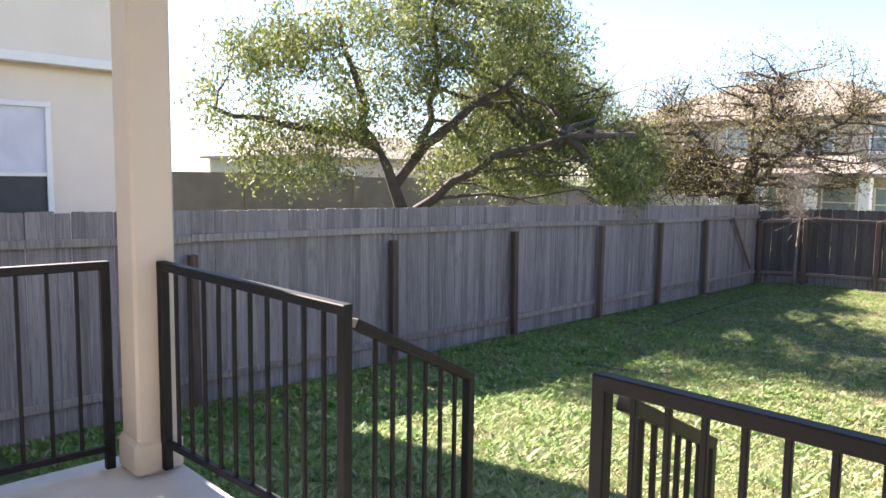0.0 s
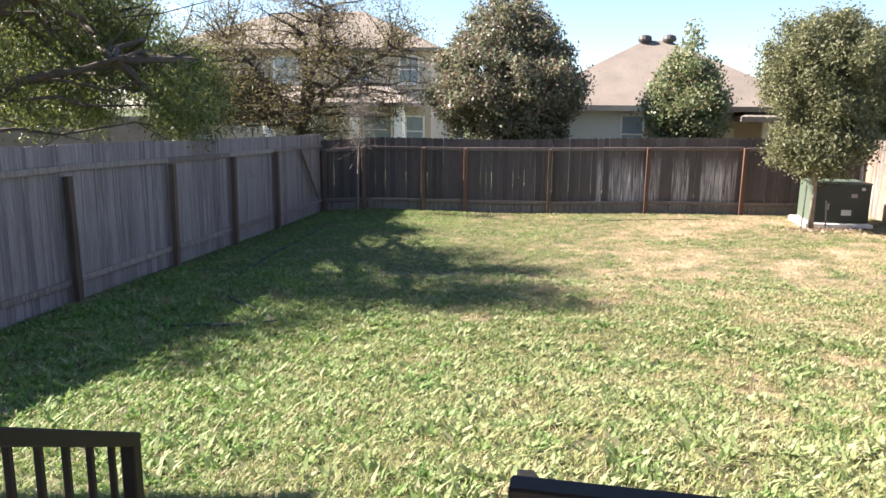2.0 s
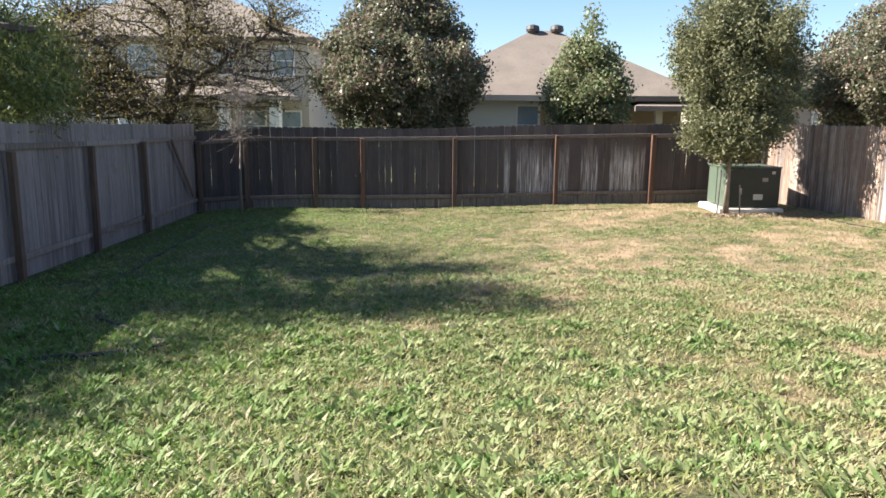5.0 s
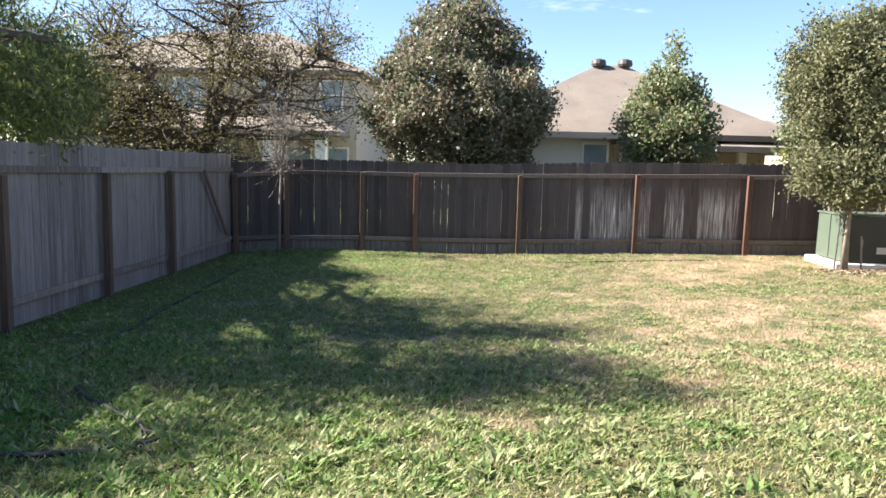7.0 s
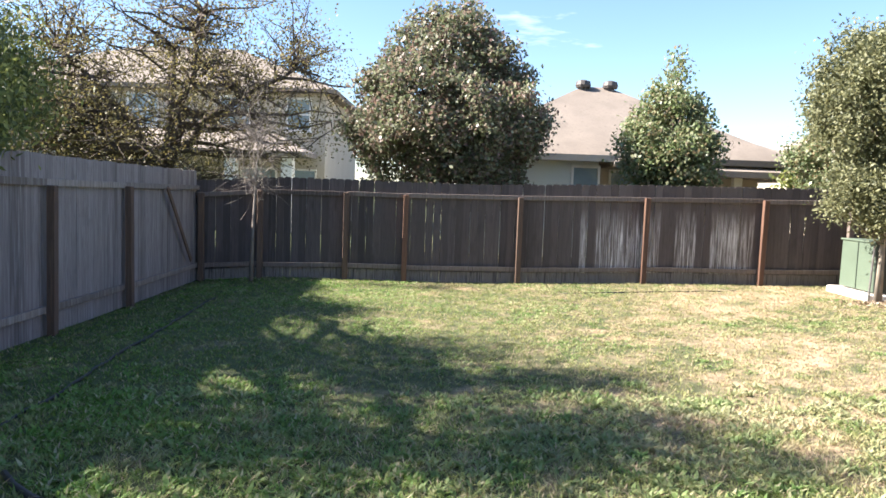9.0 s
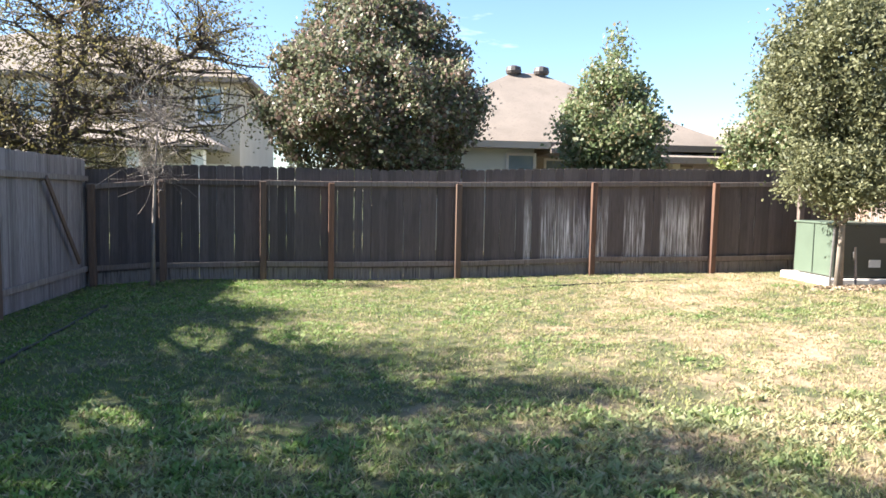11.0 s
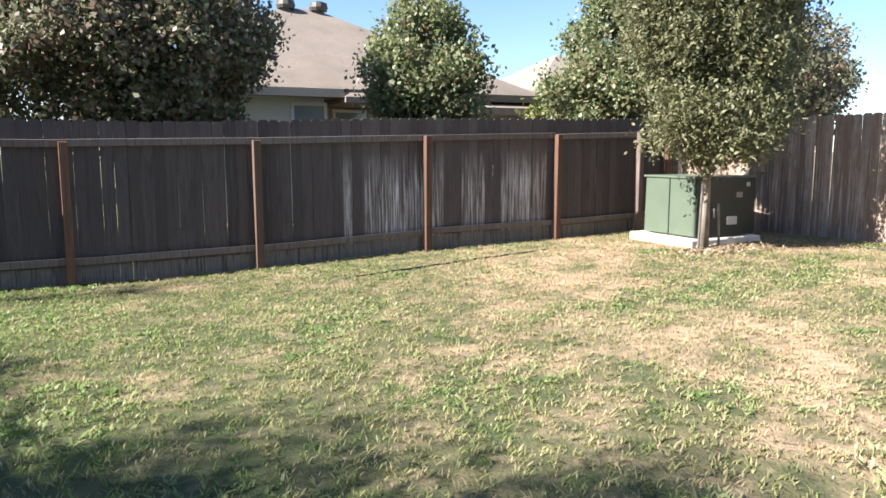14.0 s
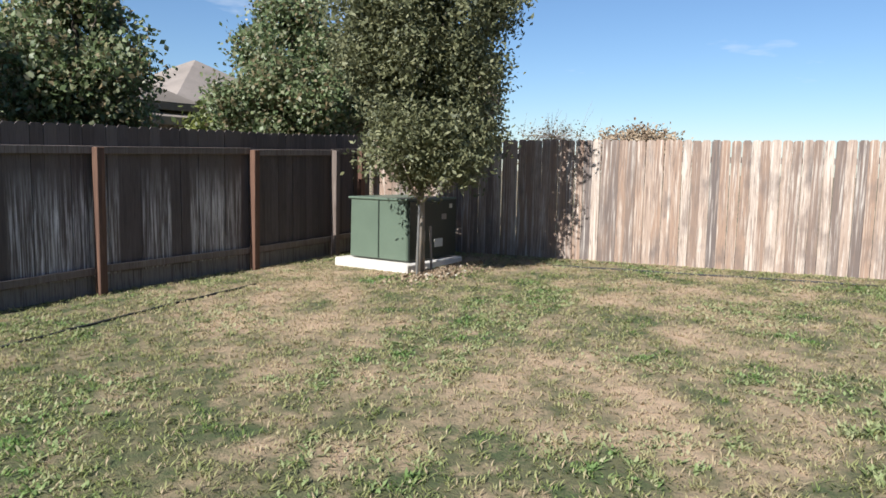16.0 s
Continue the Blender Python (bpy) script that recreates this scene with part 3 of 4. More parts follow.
tree("mesquite_tree", (-3.9, -9.0, -0.06), "spreading mesquite with feathery yellow-green leaves and a dark leaning trunk",
     [(0, 0.25, 0), (0.0, 0.15, 1.7), (0.0, -0.3, 2.7), (-0.1, -0.6, 3.3)], 0.2, (2.4, 1.1, 5.1), (1.35, 1.9, 1.0), 52, 100, (0.2, 0.2, 0.22),
     None, 0.034, M_MESQ, M_BARK, 31, 60, "oval", 3.2, 0.9, 0.022, hollow=0.2, twigs=3,
     fork=([(-0.05, -0.5, 3.1), (-0.3, -1.3, 3.4), (-0.7, -2.4, 3.5), (-1.0, -3.6, 3.7)], [(-0.1, -0.6, 3.2), (-0.1, -0.9, 4.2), (-0.2, -1.4, 5.6)],
           [(0, -0.1, 2.3), (0.3, 0.4, 3.3), (0.5, 0.6, 4.4), (0.6, 0.5, 6.2)], [(0, 0.15, 1.5), (0.8, 0.8, 2.4), (2.0, 1.6, 3.1), (2.9, 2.2, 3.4)],
           [(0.2, 0.3, 2.9), (1.2, 1.0, 4.0), (2.4, 1.6, 5.0)]),
     lobes=(((0.2, 0.3, 4.4), (1.2, 1.2, 1.0), 26, 153), ((-0.9, -2.1, 3.9), (1.9, 2.0, 1.6), 110, 153), ((-0.4, -0.1, 5.3), (1.6, 2.2, 0.9), 40, 121), ((0.4, 2.4, 3.0), (1.6, 2.6, 0.9), 60, 153),
            ((-1.0, 5.6, 3.6), (1.5, 2.2, 1.6), 90, 153), ((1.8, 2.7, 5.2), (0.9, 1.1, 0.8), 16, 170), ((0.9, 0.2, 5.0), (1.1, 1.2, 0.9), 18, 153), ((2.5, 0.3, 5.6), (0.9, 1.0, 0.6), 15, 162),
            ((3.6, 2.6, 2.6), (0.7, 1.0, 0.55), 22, 137), ((2.0, 5.6, 2.9), (0.9, 1.1, 1.1), 48, 153),
            ((0.8, 0.1, 6.8), (1.5, 0.6, 1.1), 30, 110), ((1.0, 1.9, 6.5), (1.6, 0.5, 0.9), 28, 110), ((0.4, 3.3, 6.0), (1.3, 0.5, 0.9), 20, 110), ((-1.9, 1.5, 6.8), (1.2, 2.6, 1.1), 46, 110),
            # the lobe at (0.3, -2.3, 5.0) is added to shade the lawn
            ((-2.3, 6.0, 5.3), (1.2, 1.8, 1.4), 60, 130), ((-2.3, 8.2, 4.2), (1.2, 1.4, 1.5), 56, 130), ((0.3, -2.3, 5.0), (0.8, 1.7, 0.6), 28, 130),
            ((-1.3, 4.4, 3.7), (1.2, 1.7, 1.4), 90, 150), ((-1.5, 7.0, 3.5), (1.2, 1.7, 1.5), 90, 150),
            ((-0.9, 8.9, 3.5), (1.1, 1.5, 1.3), 80, 150), ((-0.9, 7.0, 4.7), (1.1, 1.6, 1.1), 70, 140), ((-0.9, 5.0, 5.4), (1.1, 1.6, 1.0), 60, 130)))

tree("autumn_tree", (-2.0, 3.6, -0.06), "half-bare spreading tree with brown autumn leaves",
     [(0, 0, 0), (0.0, 0, 1.8), (0.15, 0, 3.2), (0.2, 0, 4.8)], 0.2, (0.2, 0, 4.0), (4.3, 3.0, 2.6), 560, 46, (0.3, 0.3, 0.28),
     None, 0.045, M_OLIVELEAF, M_BARK, 41, 240, "oval", 1.6, 0.2, 0.034, hollow=0.3, twigs=8,
     fork=([(0, 0, 1.7), (-0.7, 0.1, 2.8), (-1.6, 0.2, 3.8), (-2.4, 0, 4.6)], [(0.1, 0, 2.0), (0.9, -0.2, 3.0), (1.9, -0.2, 3.7), (3.0, 0, 4.4)], [(0.1, 0, 2.4), (0.5, 0.2, 4.0), (0.9, 0, 5.6)]),
     lobes=(((-3.6, 0.0, 3.0), (1.8, 1.6, 1.6), 110, 70),))

tree("bare_sapling", (1.2, -0.62, -0.1), "slim leafless sapling with pale twigs beside the corner fence",
     [(0, 0, 0), (0.02, 0, 0.9), (0.05, 0.02, 1.7), (0.1, 0, 2.5)], 0.035, (0.08, 0, 2.45), (0.5, 0.45, 0.95), 60, 0, (0.1, 0.1, 0.1),
     None, 0.03, M_TWIG, M_TWIG, 51, 60, "oval", 1.5, 0.0, 0.008, hollow=0.4, twigs=6)

# low growth that shows over the right fence and between the pears
tree("yellow_shrub", (14.6, 5.0, -0.06), "yellow-green shrub behind the fence", [(0, 0, 0), (0, 0, 1.2), (0.1, 0, 2.2)], 0.07, (-0.5, 0, 2.0), (0.8, 0.7, 0.75), 40, 60,
     (0.25, 0.25, 0.22), None, 0.10, M_MESQ, M_BARK, 61, 20)
tree("autumn_shrub", (34.5, 3.4, -0.06), "tan autumn tree showing over the fence", [(0, 0, 0), (0, 0, 1.6), (0.1, 0, 3.0)], 0.1, (0, 0, 2.35), (2.0, 1.9, 0.95), 120, 60,
     (0.25, 0.25, 0.25), None, 0.10, M_BROWNLEAF_DRY, M_BARK, 62, 40, twigs=3)
tree("far_bare_tree", (29.5, 5.0, -0.06), "hazy bare tree far behind the fence", [(0, 0, 0), (0, 0, 1.6), (0.1, 0, 2.8)], 0.1, (0, 0, 2.3), (2.4, 1.7, 0.95), 110, 6,
     (0.25, 0.25, 0.25), None, 0.08, M_BROWNLEAF, M_TWIG, 63, 80, twigs=5)


# ---- neighbouring houses ----
def house_back():
    th = thing("house", pose(0, 0, 0), "single-storey house with pale walls and a tan hipped shingle roof", "house")
    part("wall", walls_block(bmesh.new(), 4.95, 8.72, 6.15, 13.9, -0.06, 2.6), M_GREYWALL, th, "pale grey painted wall")
    for i in range(14):
        part("siding_board", box(6.84, 6.138, 0.04 + 0.19 * i, 3.75, 0.016, 0.2, Matrix.Rotation(0.05, 4, "X")), M_GREYWALL, th)
    part("wall", walls_block(bmesh.new(), 8.72, 13.6, 7.5, 13.9, -0.06, 2.6), M_STUCCO, th, "cream stucco")
    part("roof", hip_roof(bmesh.new(), 5.0, 13.55, 6.15, 13.85, 2.72, 2.38, 0.45), M_ROOF, th)
    part("fascia", box(6.78, 5.68, 2.63, 4.5, 0.03, 0.17), M_STUCCO, th)
    part("porch_roof", hip_roof(bmesh.new(), 9.15, 10.6, 5.72, 7.4, 2.56, 0.78, 0.12, 0.12), M_ROOF_PALE, th)
    part("porch_roof", hip_roof(bmesh.new(), 11.9, 15.3, 5.9, 9.4, 2.42, 0.86, 0.3), M_ROOF_PALE, th)
    for x in (12.45, 15.0):
        part("porch_post", box(x, 6.1, 1.12, 0.22, 0.22, 2.3, None, 0.01), M_TRIM, th)
    window(th, pose(7.98, 6.125, 1.15, 0, 0, 0) @ Matrix.Scale(-1, 4, (0, 1, 0)), 0.78, 1.3)
    window(th, pose(9.3, 7.5, 1.1, 0, 0, 0) @ Matrix.Scale(-1, 4, (0, 1, 0)), 0.95, 1.3)
    part("door", box(11.3, 7.47, 1.0, 0.9, 0.05, 2.04, None, 0.005), M_TRIM, th)
    roof_vent(th, 8.86, 9.85, 4.92)
    roof_vent(th, 9.72, 9.85, 4.92)


house_back()


def house_two_storey():
    th = thing("house", pose(0, 0, -0.06), "two-storey cream stucco house behind the autumn tree", "house")
    part("wall", walls_block(bmesh.new(), -13.5, 0.0, 14.0, 23.0, 0, 5.1), M_STUCCO, th)
    part("roof", hip_roof(bmesh.new(), -13.5, 0.0, 14.0, 23.0, 5.25, 2.2), M_ROOF, th)
    part("porch_roof", hip_roof(bmesh.new(), -7.3, -0.6, 12.0, 14.2, 2.85, 0.7, 0.3), M_ROOF_PALE, th)
    for x in (-7.0, -5.0, -3.0, -1.0):
        part("porch_post", box(x, 12.2, 1.35, 0.4, 0.4, 2.7, None, 0.02), M_TRIM, th)
    for x, z, w, h in ((-1.5, 3.7, 0.95, 1.25), (-4.0, 3.7, 1.2, 1.25), (-7.5, 3.7, 1.2, 1.25), (-3.2, 1.0, 1.4, 1.3), (-6.2, 1.0, 1.2, 1.3), (-1.2, 0.9, 0.9, 1.4)):
        window(th, pose(x, 14.0, z) @ Matrix.Scale(-1, 4, (0, 1, 0)), w, h)


house_two_storey()


def house_far_right():
    th = thing("house", pose(19.9, 10.6, -0.06), "house with a tan hipped roof behind the trees", "house")
    part("wall", walls_block(bmesh.new(), -3.2, 3.2, 0, 6.6, 0, 2.75), M_STUCCO, th)
    part("roof", hip_roof(bmesh.new(), -3.2, 3.2, 0, 6.6, 2.92, 2.1), M_ROOF_PALE, th)
    window(th, pose(-0.5, 0, 1.1) @ Matrix.Scale(-1, 4, (0, 1, 0)), 1.1, 1.3)


house_far_right()


def house_small():
    th = thing("house", pose(-5.5, 24.0, -0.06), "small distant house with pale siding", "house")
    part("wall", walls_block(bmesh.new(), -3, 4, 0, 8, 0, 3.0), M_GREYWALL, th)
    part("roof", hip_roof(bmesh.new(), -3, 4, 0, 8, 3.12, 1.2, 0.3), M_ROOF_PALE, th)
    window(th, pose(2.6, 0, 1.3) @ Matrix.Scale(-1, 4, (0, 1, 0)), 0.9, 1.1)


house_small()


def house_far_left():
    th = thing("house", pose(-27.0, 6.0, -0.06), "distant cream house with a grey roof", "house")
    part("wall", walls_block(bmesh.new(), -8, 0, -4, 12, 0, 3.4), M_STUCCO, th)
    part("roof", hip_roof(bmesh.new(), -8, 0, -4, 12, 3.55, 1.6), M_ROOF_PALE, th)
    turn = Matrix(((0, 1, 0, 0), (1, 0, 0, 0), (0, 0, 1, 0), (0, 0, 0, 1)))
    for y in (-2.6, 0.2, 4.2, 8.2):
        window(th, Matrix.Translation((0, y, 1.7)) @ turn, 1.0, 1.3)
    wall = thing("masonry_wall", pose(-12.0, 0, -0.06), "tan masonry boundary wall in stepped panels", "wall")
    for i in range(11):
        y = -24 + i * 4.0
        z = 2.55 - 0.1 * max(0, i - 4)
        part("wall_panel", box(0, y + 2, z / 2, 0.16, 3.62, z, None, 0.01), M_MASONRY, wall)
        part("pier", box(0, y, z / 2 + 0.03, 0.34, 0.36, z + 0.06, None, 0.015), M_MASONRY, wall)


house_far_left()


def house_left():
    """The neighbour on the left, whose upper storey juts out over the lower one."""
    th = thing("house", pose(-2.5, -15.15, -0.06), "neighbouring house with cream lap siding and an overhanging upper storey", "house")
    # local x runs out of the wall that faces the yard, local y along it
    part("wall", walls_block(bmesh.new(), -7.5, -0.03, -9.0, 0.0, 0, 3.9), M_SIDING, th)
    part("upper_wall", walls_block(bmesh.new(), -8.0, 0.22, -9.2, -0.02, 3.86, 6.6), M_SIDING, th)
    sid = bmesh.new()
    for z0, z1, x, y0, y1 in ((0.0, 3.84, -0.02, -9.0, -0.14), (3.98, 6.55, 0.23, -9.2, -0.14)):
        z = z0
        while z < z1 - 0.05:
            add_box(sid, x, (y0 + y1) / 2, z + 0.1, 0.016, y1 - y0, 0.2, Matrix.Rotation(0.06, 4, "Y"))
            z += 0.19
    part("siding", sid, M_SIDING, th)
    part("corner_board", box(-0.005, -0.07, 1.92, 0.05, 0.14, 3.84, None, 0.005), M_TRIM, th)
    part("corner_board", box(0.245, -0.08, 5.2, 0.05, 0.12, 2.6, None, 0.005), M_TRIM, th)
    part("skirt_board", box(0.245, -4.6, 3.92, 0.05, 9.15, 0.12, None, 0.005), M_TRIM, th)
    part("roof", hip_roof(bmesh.new(), -8.0, 0.22, -9.2, -0.02, 6.75, 1.9, 0.1), M_ROOF, th)
    turn = Matrix(((0, 1, 0, 0), (1, 0, 0, 0), (0, 0, 1, 0), (0, 0, 0, 1)))
    window(th, Matrix.Translation((0.0, -2.35, 1.55)) @ turn, 1.4, 1.85, True, True)


house_left()


# ---- patio ----
PZ = 1.05


def rail_panel(name, parent, a, b, za, zb, h, n, post_a=True, post_b=True, thick=0.045):
    """An iron guard from a to b: posts, two rails and n pickets; za and zb are its top heights."""
    a, b = Vector((*a, 0)), Vector((*b, 0))
    d = b - a
    yaw = math.atan2(d.y, d.x)
    pitch = -math.atan2(zb - za, d.length)
    L = math.hypot(d.length, zb - za)
    rot = Matrix.Rotation(yaw, 4, "Z") @ Matrix.Rotation(pitch, 4, "Y")
    mid = (a + b) / 2
    part("top_rail", box(mid.x, mid.y, (za + zb) / 2 - 0.02, L + 0.04, thick, 0.04, rot, 0.004), M_IRON, parent)
    part("bottom_rail", box(mid.x, mid.y, (za + zb) / 2 - h + 0.1, L, 0.03, 0.03, rot, 0.003), M_IRON, parent)
    yawm = Matrix.Rotation(yaw, 4, "Z")
    for i, (p, z, on) in enumerate(((a, za, post_a), (b, zb, post_b))):
        if on:
            part("post", box(p.x, p.y, z - 0.03 - h / 2, 0.042, 0.042, h, yawm, 0.004), M_IRON, parent)
    me = mesh_of("baluster", box(0, 0, -(h - 0.13) / 2, 0.016, 0.016, h - 0.13, None, 0.002), M_IRON)
    for i in range(n):
        t = (i + 1) / (n + 1)
        p = a.lerp(b, t)
        share("baluster", me, pose(p.x, p.y, za + (zb - za) * t - 0.035, 0, 0, math.degrees(yaw)), parent)


def patio():
    bm = slab(bmesh.new(), [(4.22, -17.52), (13.0, -17.52), (13.0, -24.0), (4.22, -24.0)], 0.0, PZ)
    bmesh.ops.bevel(bm, geom=[e for e in bm.edges if all(v.co.z > PZ - 0.01 for v in e.verts)], offset=0.015, segments=2, affect="EDGES")
    me = mesh_of("patio_floor", bm, M_CONCRETE)
    tagged(new("patio_floor", me), "raised grey concrete patio slab", "floor", kind="structure")
    st = thing("steps", pose(0, 0, 0), "two concrete steps from the patio to the lawn", "steps", kind="structure")
    for i, (y0, z) in enumerate(((-17.51, PZ - 0.16), (-17.18, PZ - 0.32))):
        part("step", box(6.33, y0 + 0.16, (z + 0.3) / 2, 1.06, 0.33, z - 0.3, None, 0.012), M_CONCRETE, st)
    col = thing("column", pose(4.475, -17.66, PZ), "beige painted square patio column with a plinth", "column", kind="structure")
    part("shaft", box(0, 0, 1.35, 0.195, 0.195, 2.7, None, 0.012), M_COLUMN, col)
    part("plinth", box(0, 0, 0.085, 0.232, 0.232, 0.17, None, 0.02), M_COLUMN, col)
    r = thing("railing", pose(0, 0, 0), "black iron patio railing beside the column", "railing", "patio railings")
    rail_panel("railing", r, (4.355, -17.81), (4.22, -20.6), PZ + 1.0, PZ + 1.0, 1.0, 22)
    r = thing("railing", pose(0, 0, 0), "black iron patio railing between column and steps", "railing", "patio railings")
    rail_panel("railing", r, (4.60, -17.635), (5.82, -17.50), PZ + 1.01, PZ + 0.965, 0.96, 10)
    r = thing("railing", pose(0, 0, 0), "black iron patio railing with brown sheen along the edge", "railing", "patio railings")
    rail_panel("railing", r, (6.87, -17.47), (9.6, -17.47), PZ + 0.93, PZ + 0.93, 0.93, 29)
    r = thing("stair_railing", pose(0, 0, 0), "sloping black iron stair railing", "railing", "stair railings")
    rail_panel("railing", r, (5.81, -17.44), (5.73, -16.77), PZ + 0.90, PZ + 0.57, 0.92, 6, False)
    r = thing("stair_railing", pose(0, 0, 0), "sloping black iron stair railing", "railing", "stair railings")
    rail_panel("railing", r, (6.90, -17.40), (6.83, -16.78), PZ + 0.86, PZ + 0.585, 0.92, 6, False)
    # the house behind the walk and the cover over the patio
    w = bmesh.new()
    add_box(w, 9.0, -24.1, 2.2, 10.0, 0.2, 4.4)
    tagged(new("wall_house", mesh_of("wall_house", w, M_SIDING)), "cream house wall behind the patio", "wall", kind="structure")
    rf = slab(bmesh.new(), [(4.1, -17.45), (13.2, -17.45), (13.2, -24.2), (4.1, -24.2)], PZ + 2.7, PZ + 2.9)
    tagged(new("patio_cover", mesh_of("patio_cover", rf, M_TRIM)), "flat painted patio cover", "roof", kind="structure")


patio()


# ---- utility box ----
def transformer():
    th = thing("transformer_box", pose(12.42, -0.95, 0.09), "green metal utility transformer box on a pale concrete pad", "utility box")
    part("pad", box(-0.02, 0.06, 0.02, 1.38, 1.32, 0.14, None, 0.02), M_PAD, th)
    bm = box(0, 0.02, 0.53, 1.16, 1.04, 0.84, None, 0.018)
    for v in bm.verts:
        if v.co.z > 0.9:
            v.co.y *= 0.97
    body = part("cabinet", bm, M_GREEN, th)
    part("lid", box(0, 0.02, 0.955, 1.2, 1.08, 0.035, None, 0.01), M_GREEN, th)
    part("seam", box(-0.584, 0.0, 0.53, 0.008, 0.02, 0.82), M_GREEN_SHADE_SEAM, th)
    # dark colour over the whole front stands in for its shade
    door = part("front_door", box(0, -0.516, 0.53, 1.15, 0.03, 0.83, None, 0.008), M_GREEN_SHADE_SEAM, th)
    part("label", box(0.12, -0.534, 0.33, 0.2, 0.006, 0.12), M_LABEL, door)
    part("label", box(0.42, -0.534, 0.85, 0.07, 0.006, 0.06), M_LABEL, door)
    part("plate", box(0.25, -0.534, 0.7, 0.12, 0.006, 0.08), M_STEEL, door)
    part("handle", box(-0.25, -0.545, 0.45, 0.03, 0.03, 0.14, None, 0.005), M_STEEL, door)


transformer()


def stakes():
    for x, y, h, lean, lab in ((11.56, -1.83, 0.95, 2, "thin metal stake beside the young oak"), (12.1, -1.68, 0.62, -4, "short tilted wooden stake beside the young oak")):
        th = thing("tree_stake", pose(x, y, ground_z(x, y), 0, lean, 0), lab, "stake")
        part("stake", box(0, 0, h / 2 - 0.05, 0.028, 0.028, h + 0.1, None, 0.004), M_RAILWOOD if h < 0.8 else M_STEEL, th)


stakes()


def hose(name, pts, r, label, mat):
    bm = bmesh.new()
    tube(bm, [(x, y, ground_z(x, y) + r * 0.8) for x, y in pts], [r] * len(pts), 6)
    ob = tagged(new(name, mesh_of(name, bm, mat, True)), label, "hose")
    return ob


def wavy(p, q, n, amp, seed):
    r = random.Random(seed)
    return [(p[0] + (q[0] - p[0]) * i / n + r.uniform(-amp, amp), p[1] + (q[1] - p[1]) * i / n + r.uniform(-amp, amp)) for i in range(n + 1)]


hose("garden_hose", wavy((2.0, -10.9), (3.25, -10.45), 8, 0.04, 1) + wavy((3.3, -10.3), (2.1, -9.4), 7, 0.03, 2), 0.022, "black hose lying in shaded grass", M_HOSE)
hose("garden_hose", wavy((1.15, -2.5), (1.3, -4.9), 10, 0.03, 6) + wavy((1.32, -5.1), (1.62, -8.7), 14, 0.035, 7), 0.016, "thin black hose running through the grass along the fence", M_HOSE)
hose("edging_strip", wavy((6.75, -1.12), (9.9, -0.63), 14, 0.015, 3), 0.013, "thin dark strip along the grass by the fence", M_HOSE)
hose("edging_strip", wavy((13.4, -2.8), (14.2, -7.0), 14, 0.02, 4), 0.013, "thin dark strip along the grass by the fence", M_HOSE)


def stones():
    r = random.Random(9)
    for i in range(26):
        a, d = r.uniform(0, 6.28), r.uniform(0.1, 0.75)
        x, y = 11.82 + math.cos(a) * d, -1.9 + math.sin(a) * d * 0.6
        bm = bmesh.new()
        bmesh.ops.create_icosphere(bm, subdivisions=1, radius=r.uniform(0.02, 0.05))
        for v in bm.verts:
            v.co *= r.uniform(0.75, 1.2)
            v.co.z *= 0.6
        ob = new("stone", mesh_of("stone", bm, M_ROCK))
        ob.matrix_basis = pose(x, y, ground_z(x, y) + 0.012)
        tagged(ob, "pale limestone chip at the foot of the oak", "stone", "stones round the oak")


stones()


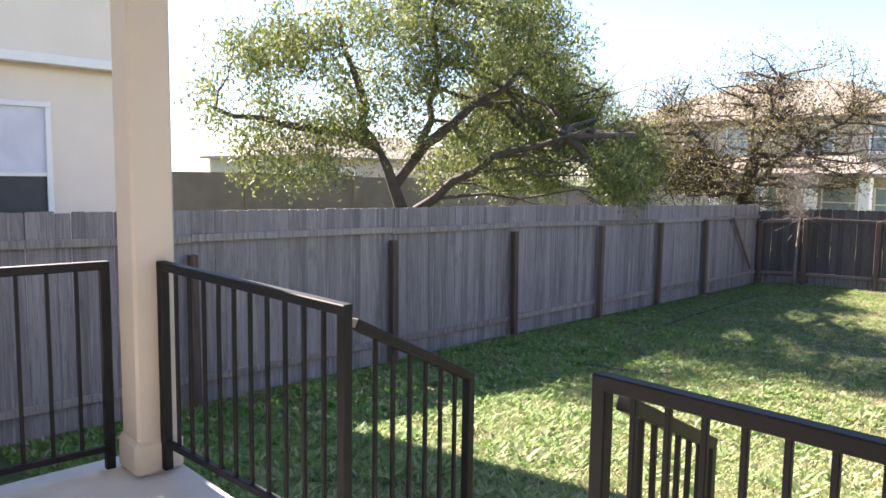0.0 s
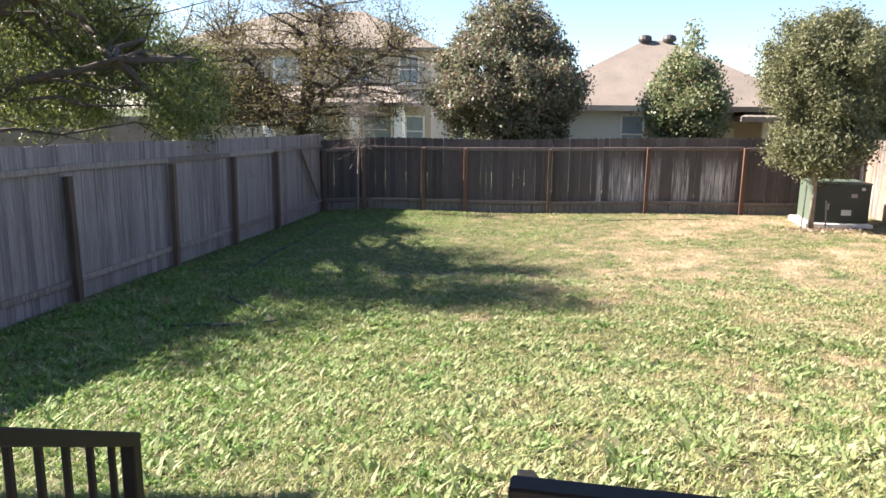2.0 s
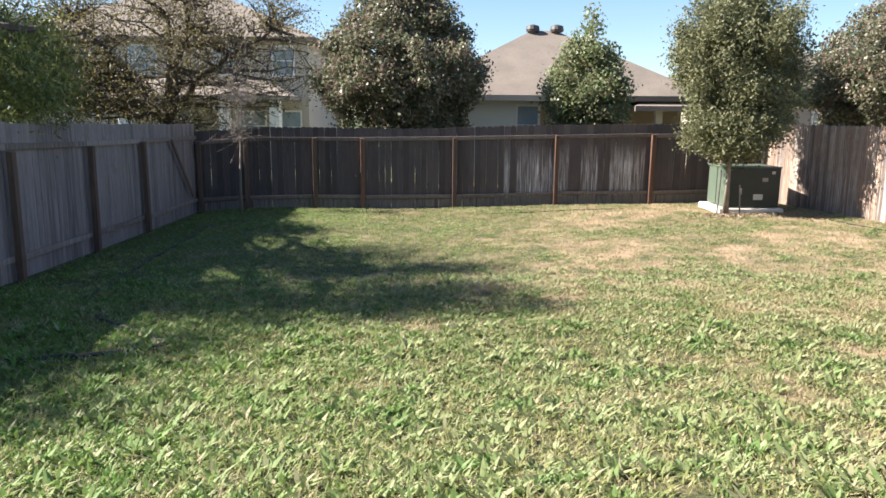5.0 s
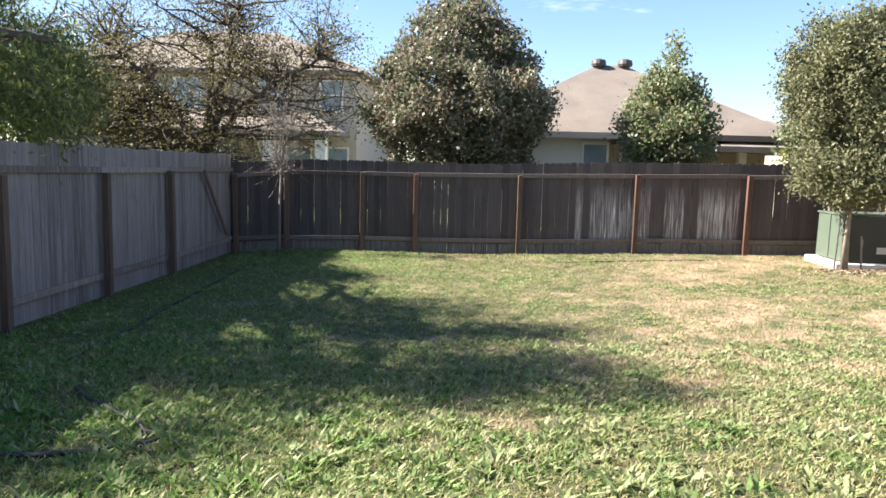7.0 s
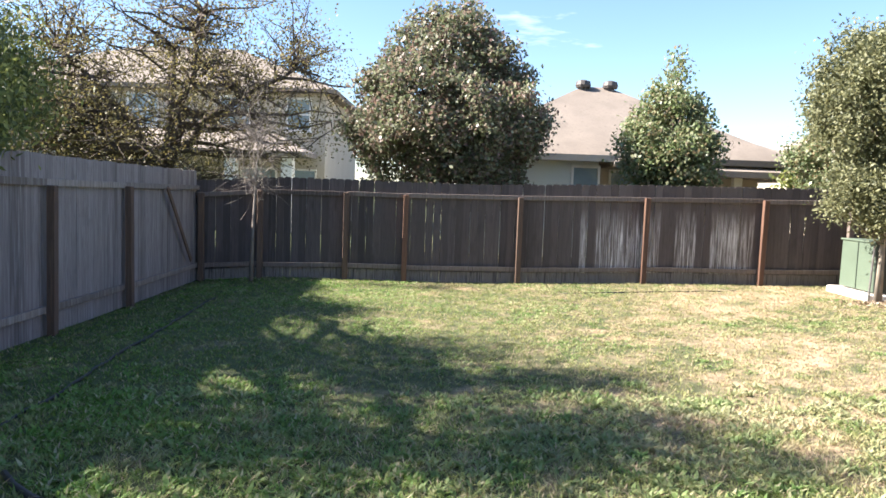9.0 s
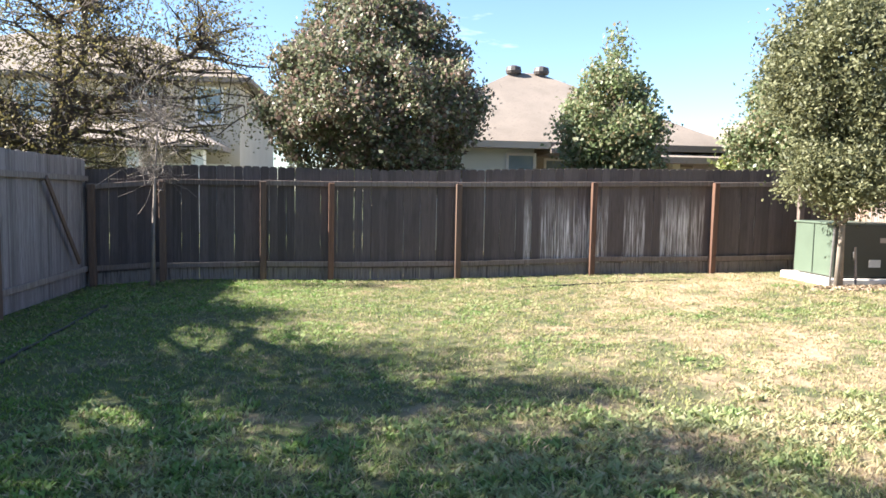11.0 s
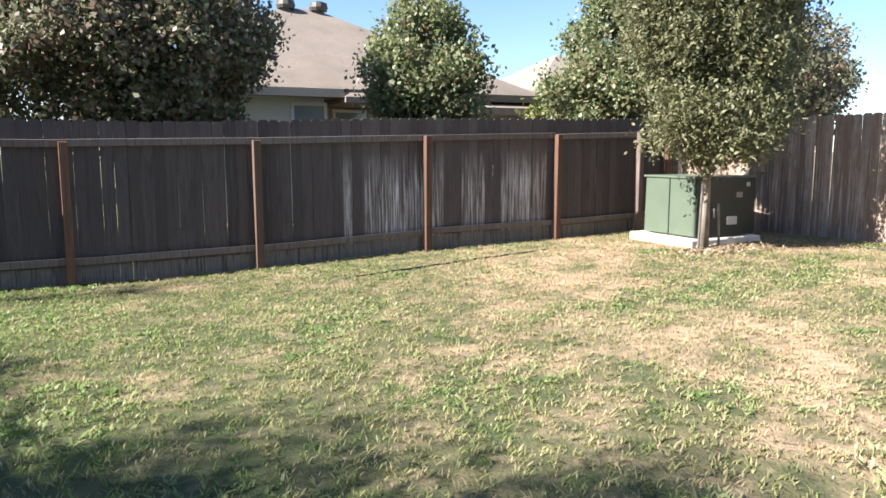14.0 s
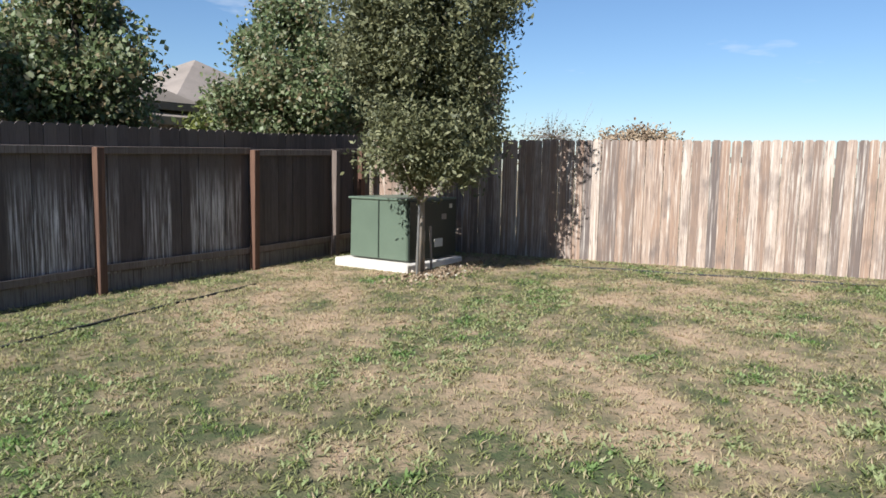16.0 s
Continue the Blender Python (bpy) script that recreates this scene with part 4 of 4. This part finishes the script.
# ---- grass ----
def grass(name, n, seed, mat, lo, hi, width, per, label, region, lean=0.5, keep=None, cover=-0.28):
    """Tufts of bent blades over the lawn, one object."""
    rng = np.random.default_rng(seed)
    x0, x1, y0, y1 = region
    x, y = rng.uniform(x0, x1, n), rng.uniform(y0, y1, n)
    ok = (y < FAR_TILT * x - 0.03) & (x < YARD_X1 - 0.12 - 0.214 * (y - 0.57)) & (x > 0.05)
    ok &= ~((x > 4.2) & (y < -17.5)) & ~((abs(x - 12.40) < 0.73) & (abs(y + 0.97) < 0.76)) & ~((abs(x - 6.33) < 0.55) & (y < -16.85))
    if keep is not None:
        ok &= np.array([noise.noise(Vector((a * keep, b * keep, 3.0))) > cover for a, b in zip(x, y)])
    x, y = x[ok], y[ok]
    z = np.array([ground_z(a, b) for a, b in zip(x, y)])
    root = np.repeat(np.stack((x, y, z - 0.004), 1), per, 0)
    m = len(root)
    root[:, :2] += rng.normal(size=(m, 2)) * 0.018
    h = rng.uniform(lo, hi, m)
    a = rng.uniform(0, 2 * np.pi, m)
    out = np.stack((np.cos(a), np.sin(a), np.zeros(m)), 1)
    side = np.stack((-np.sin(a), np.cos(a), np.zeros(m)), 1) * (width * rng.uniform(0.6, 1.3, m))[:, None]
    k = (rng.uniform(0.1, 1.0, m) * lean * h)[:, None]
    up = np.stack((np.zeros(m), np.zeros(m), h), 1)
    mid = root + out * k * 0.5 + up * 0.6
    tip = root + out * k * 1.4 + up
    v = np.stack((root, mid + side, tip, mid - side), 1).reshape(-1, 3)
    me = bpy.data.meshes.new(name)
    me.vertices.add(4 * m)
    me.vertices.foreach_set("co", v.ravel().astype(np.float32))
    me.loops.add(4 * m)
    me.loops.foreach_set("vertex_index", np.arange(4 * m, dtype=np.int32))
    me.polygons.add(m)
    me.polygons.foreach_set("loop_start", np.arange(0, 4 * m, 4, dtype=np.int32))
    me.update(calc_edges=True)
    me.materials.append(mat)
    tagged(new(name, me), label, "grass", kind="stuff")


grass("grass", 95000, 1, M_BLADE, 0.015, 0.042, 0.0045, 5, "short patchy lawn grass, green and tan", (0, 19, -17.4, 0.4), 1.5)
grass("grass", 26000, 2, M_BLADE, 0.025, 0.06, 0.005, 5, "longer lawn grass near the patio", (0, 11, -17.4, -8.0), 1.5)
grass("weeds", 27000, 3, M_WEED, 0.014, 0.055, 0.0115, 6, "broad-leaved green weeds in the lawn", (0.3, 12, -17.4, -7.5), 1.4, 1.6, -0.12)
grass("weeds", 12000, 5, M_WEED, 0.03, 0.068, 0.0095, 8, "taller clumps of fresh green weeds", (0.3, 12, -17.4, -7.0), 1.1, 2.1, 0.16)
grass("weeds", 15000, 4, M_WEED, 0.012, 0.04, 0.009, 6, "scattered green weeds in the lawn", (0.3, 14, -9.0, 0.2), 1.5, 0.9, 0.12)
grass("weeds", 5200, 6, M_WEED, 0.045, 0.10, 0.0135, 7, "large leafy clumps of broad-leaved weeds", (0.3, 11, -17.4, -9.8), 1.25, 1.7, 0.02)


def litter():
    """Fallen leaves and bark chips round the foot of the oak."""
    rng = np.random.default_rng(71)
    n = 1500
    a, d = rng.uniform(0, 2 * np.pi, n), np.abs(rng.normal(size=n)) * 0.42
    x, y = 11.95 + np.cos(a) * d * 1.35, -1.86 + np.sin(a) * d * 0.62
    c = np.array([(p, q, ground_z(p, q) + rng.uniform(0.008, 0.03)) for p, q in zip(x, y) if q < -1.68])
    tagged(new("leaf_litter", leaves_mesh("leaf_litter", c, 0.035, M_BROWNLEAF_DRY, rng, 1.7)), "dry brown leaf litter round the foot of the oak", "litter", kind="stuff")


litter()
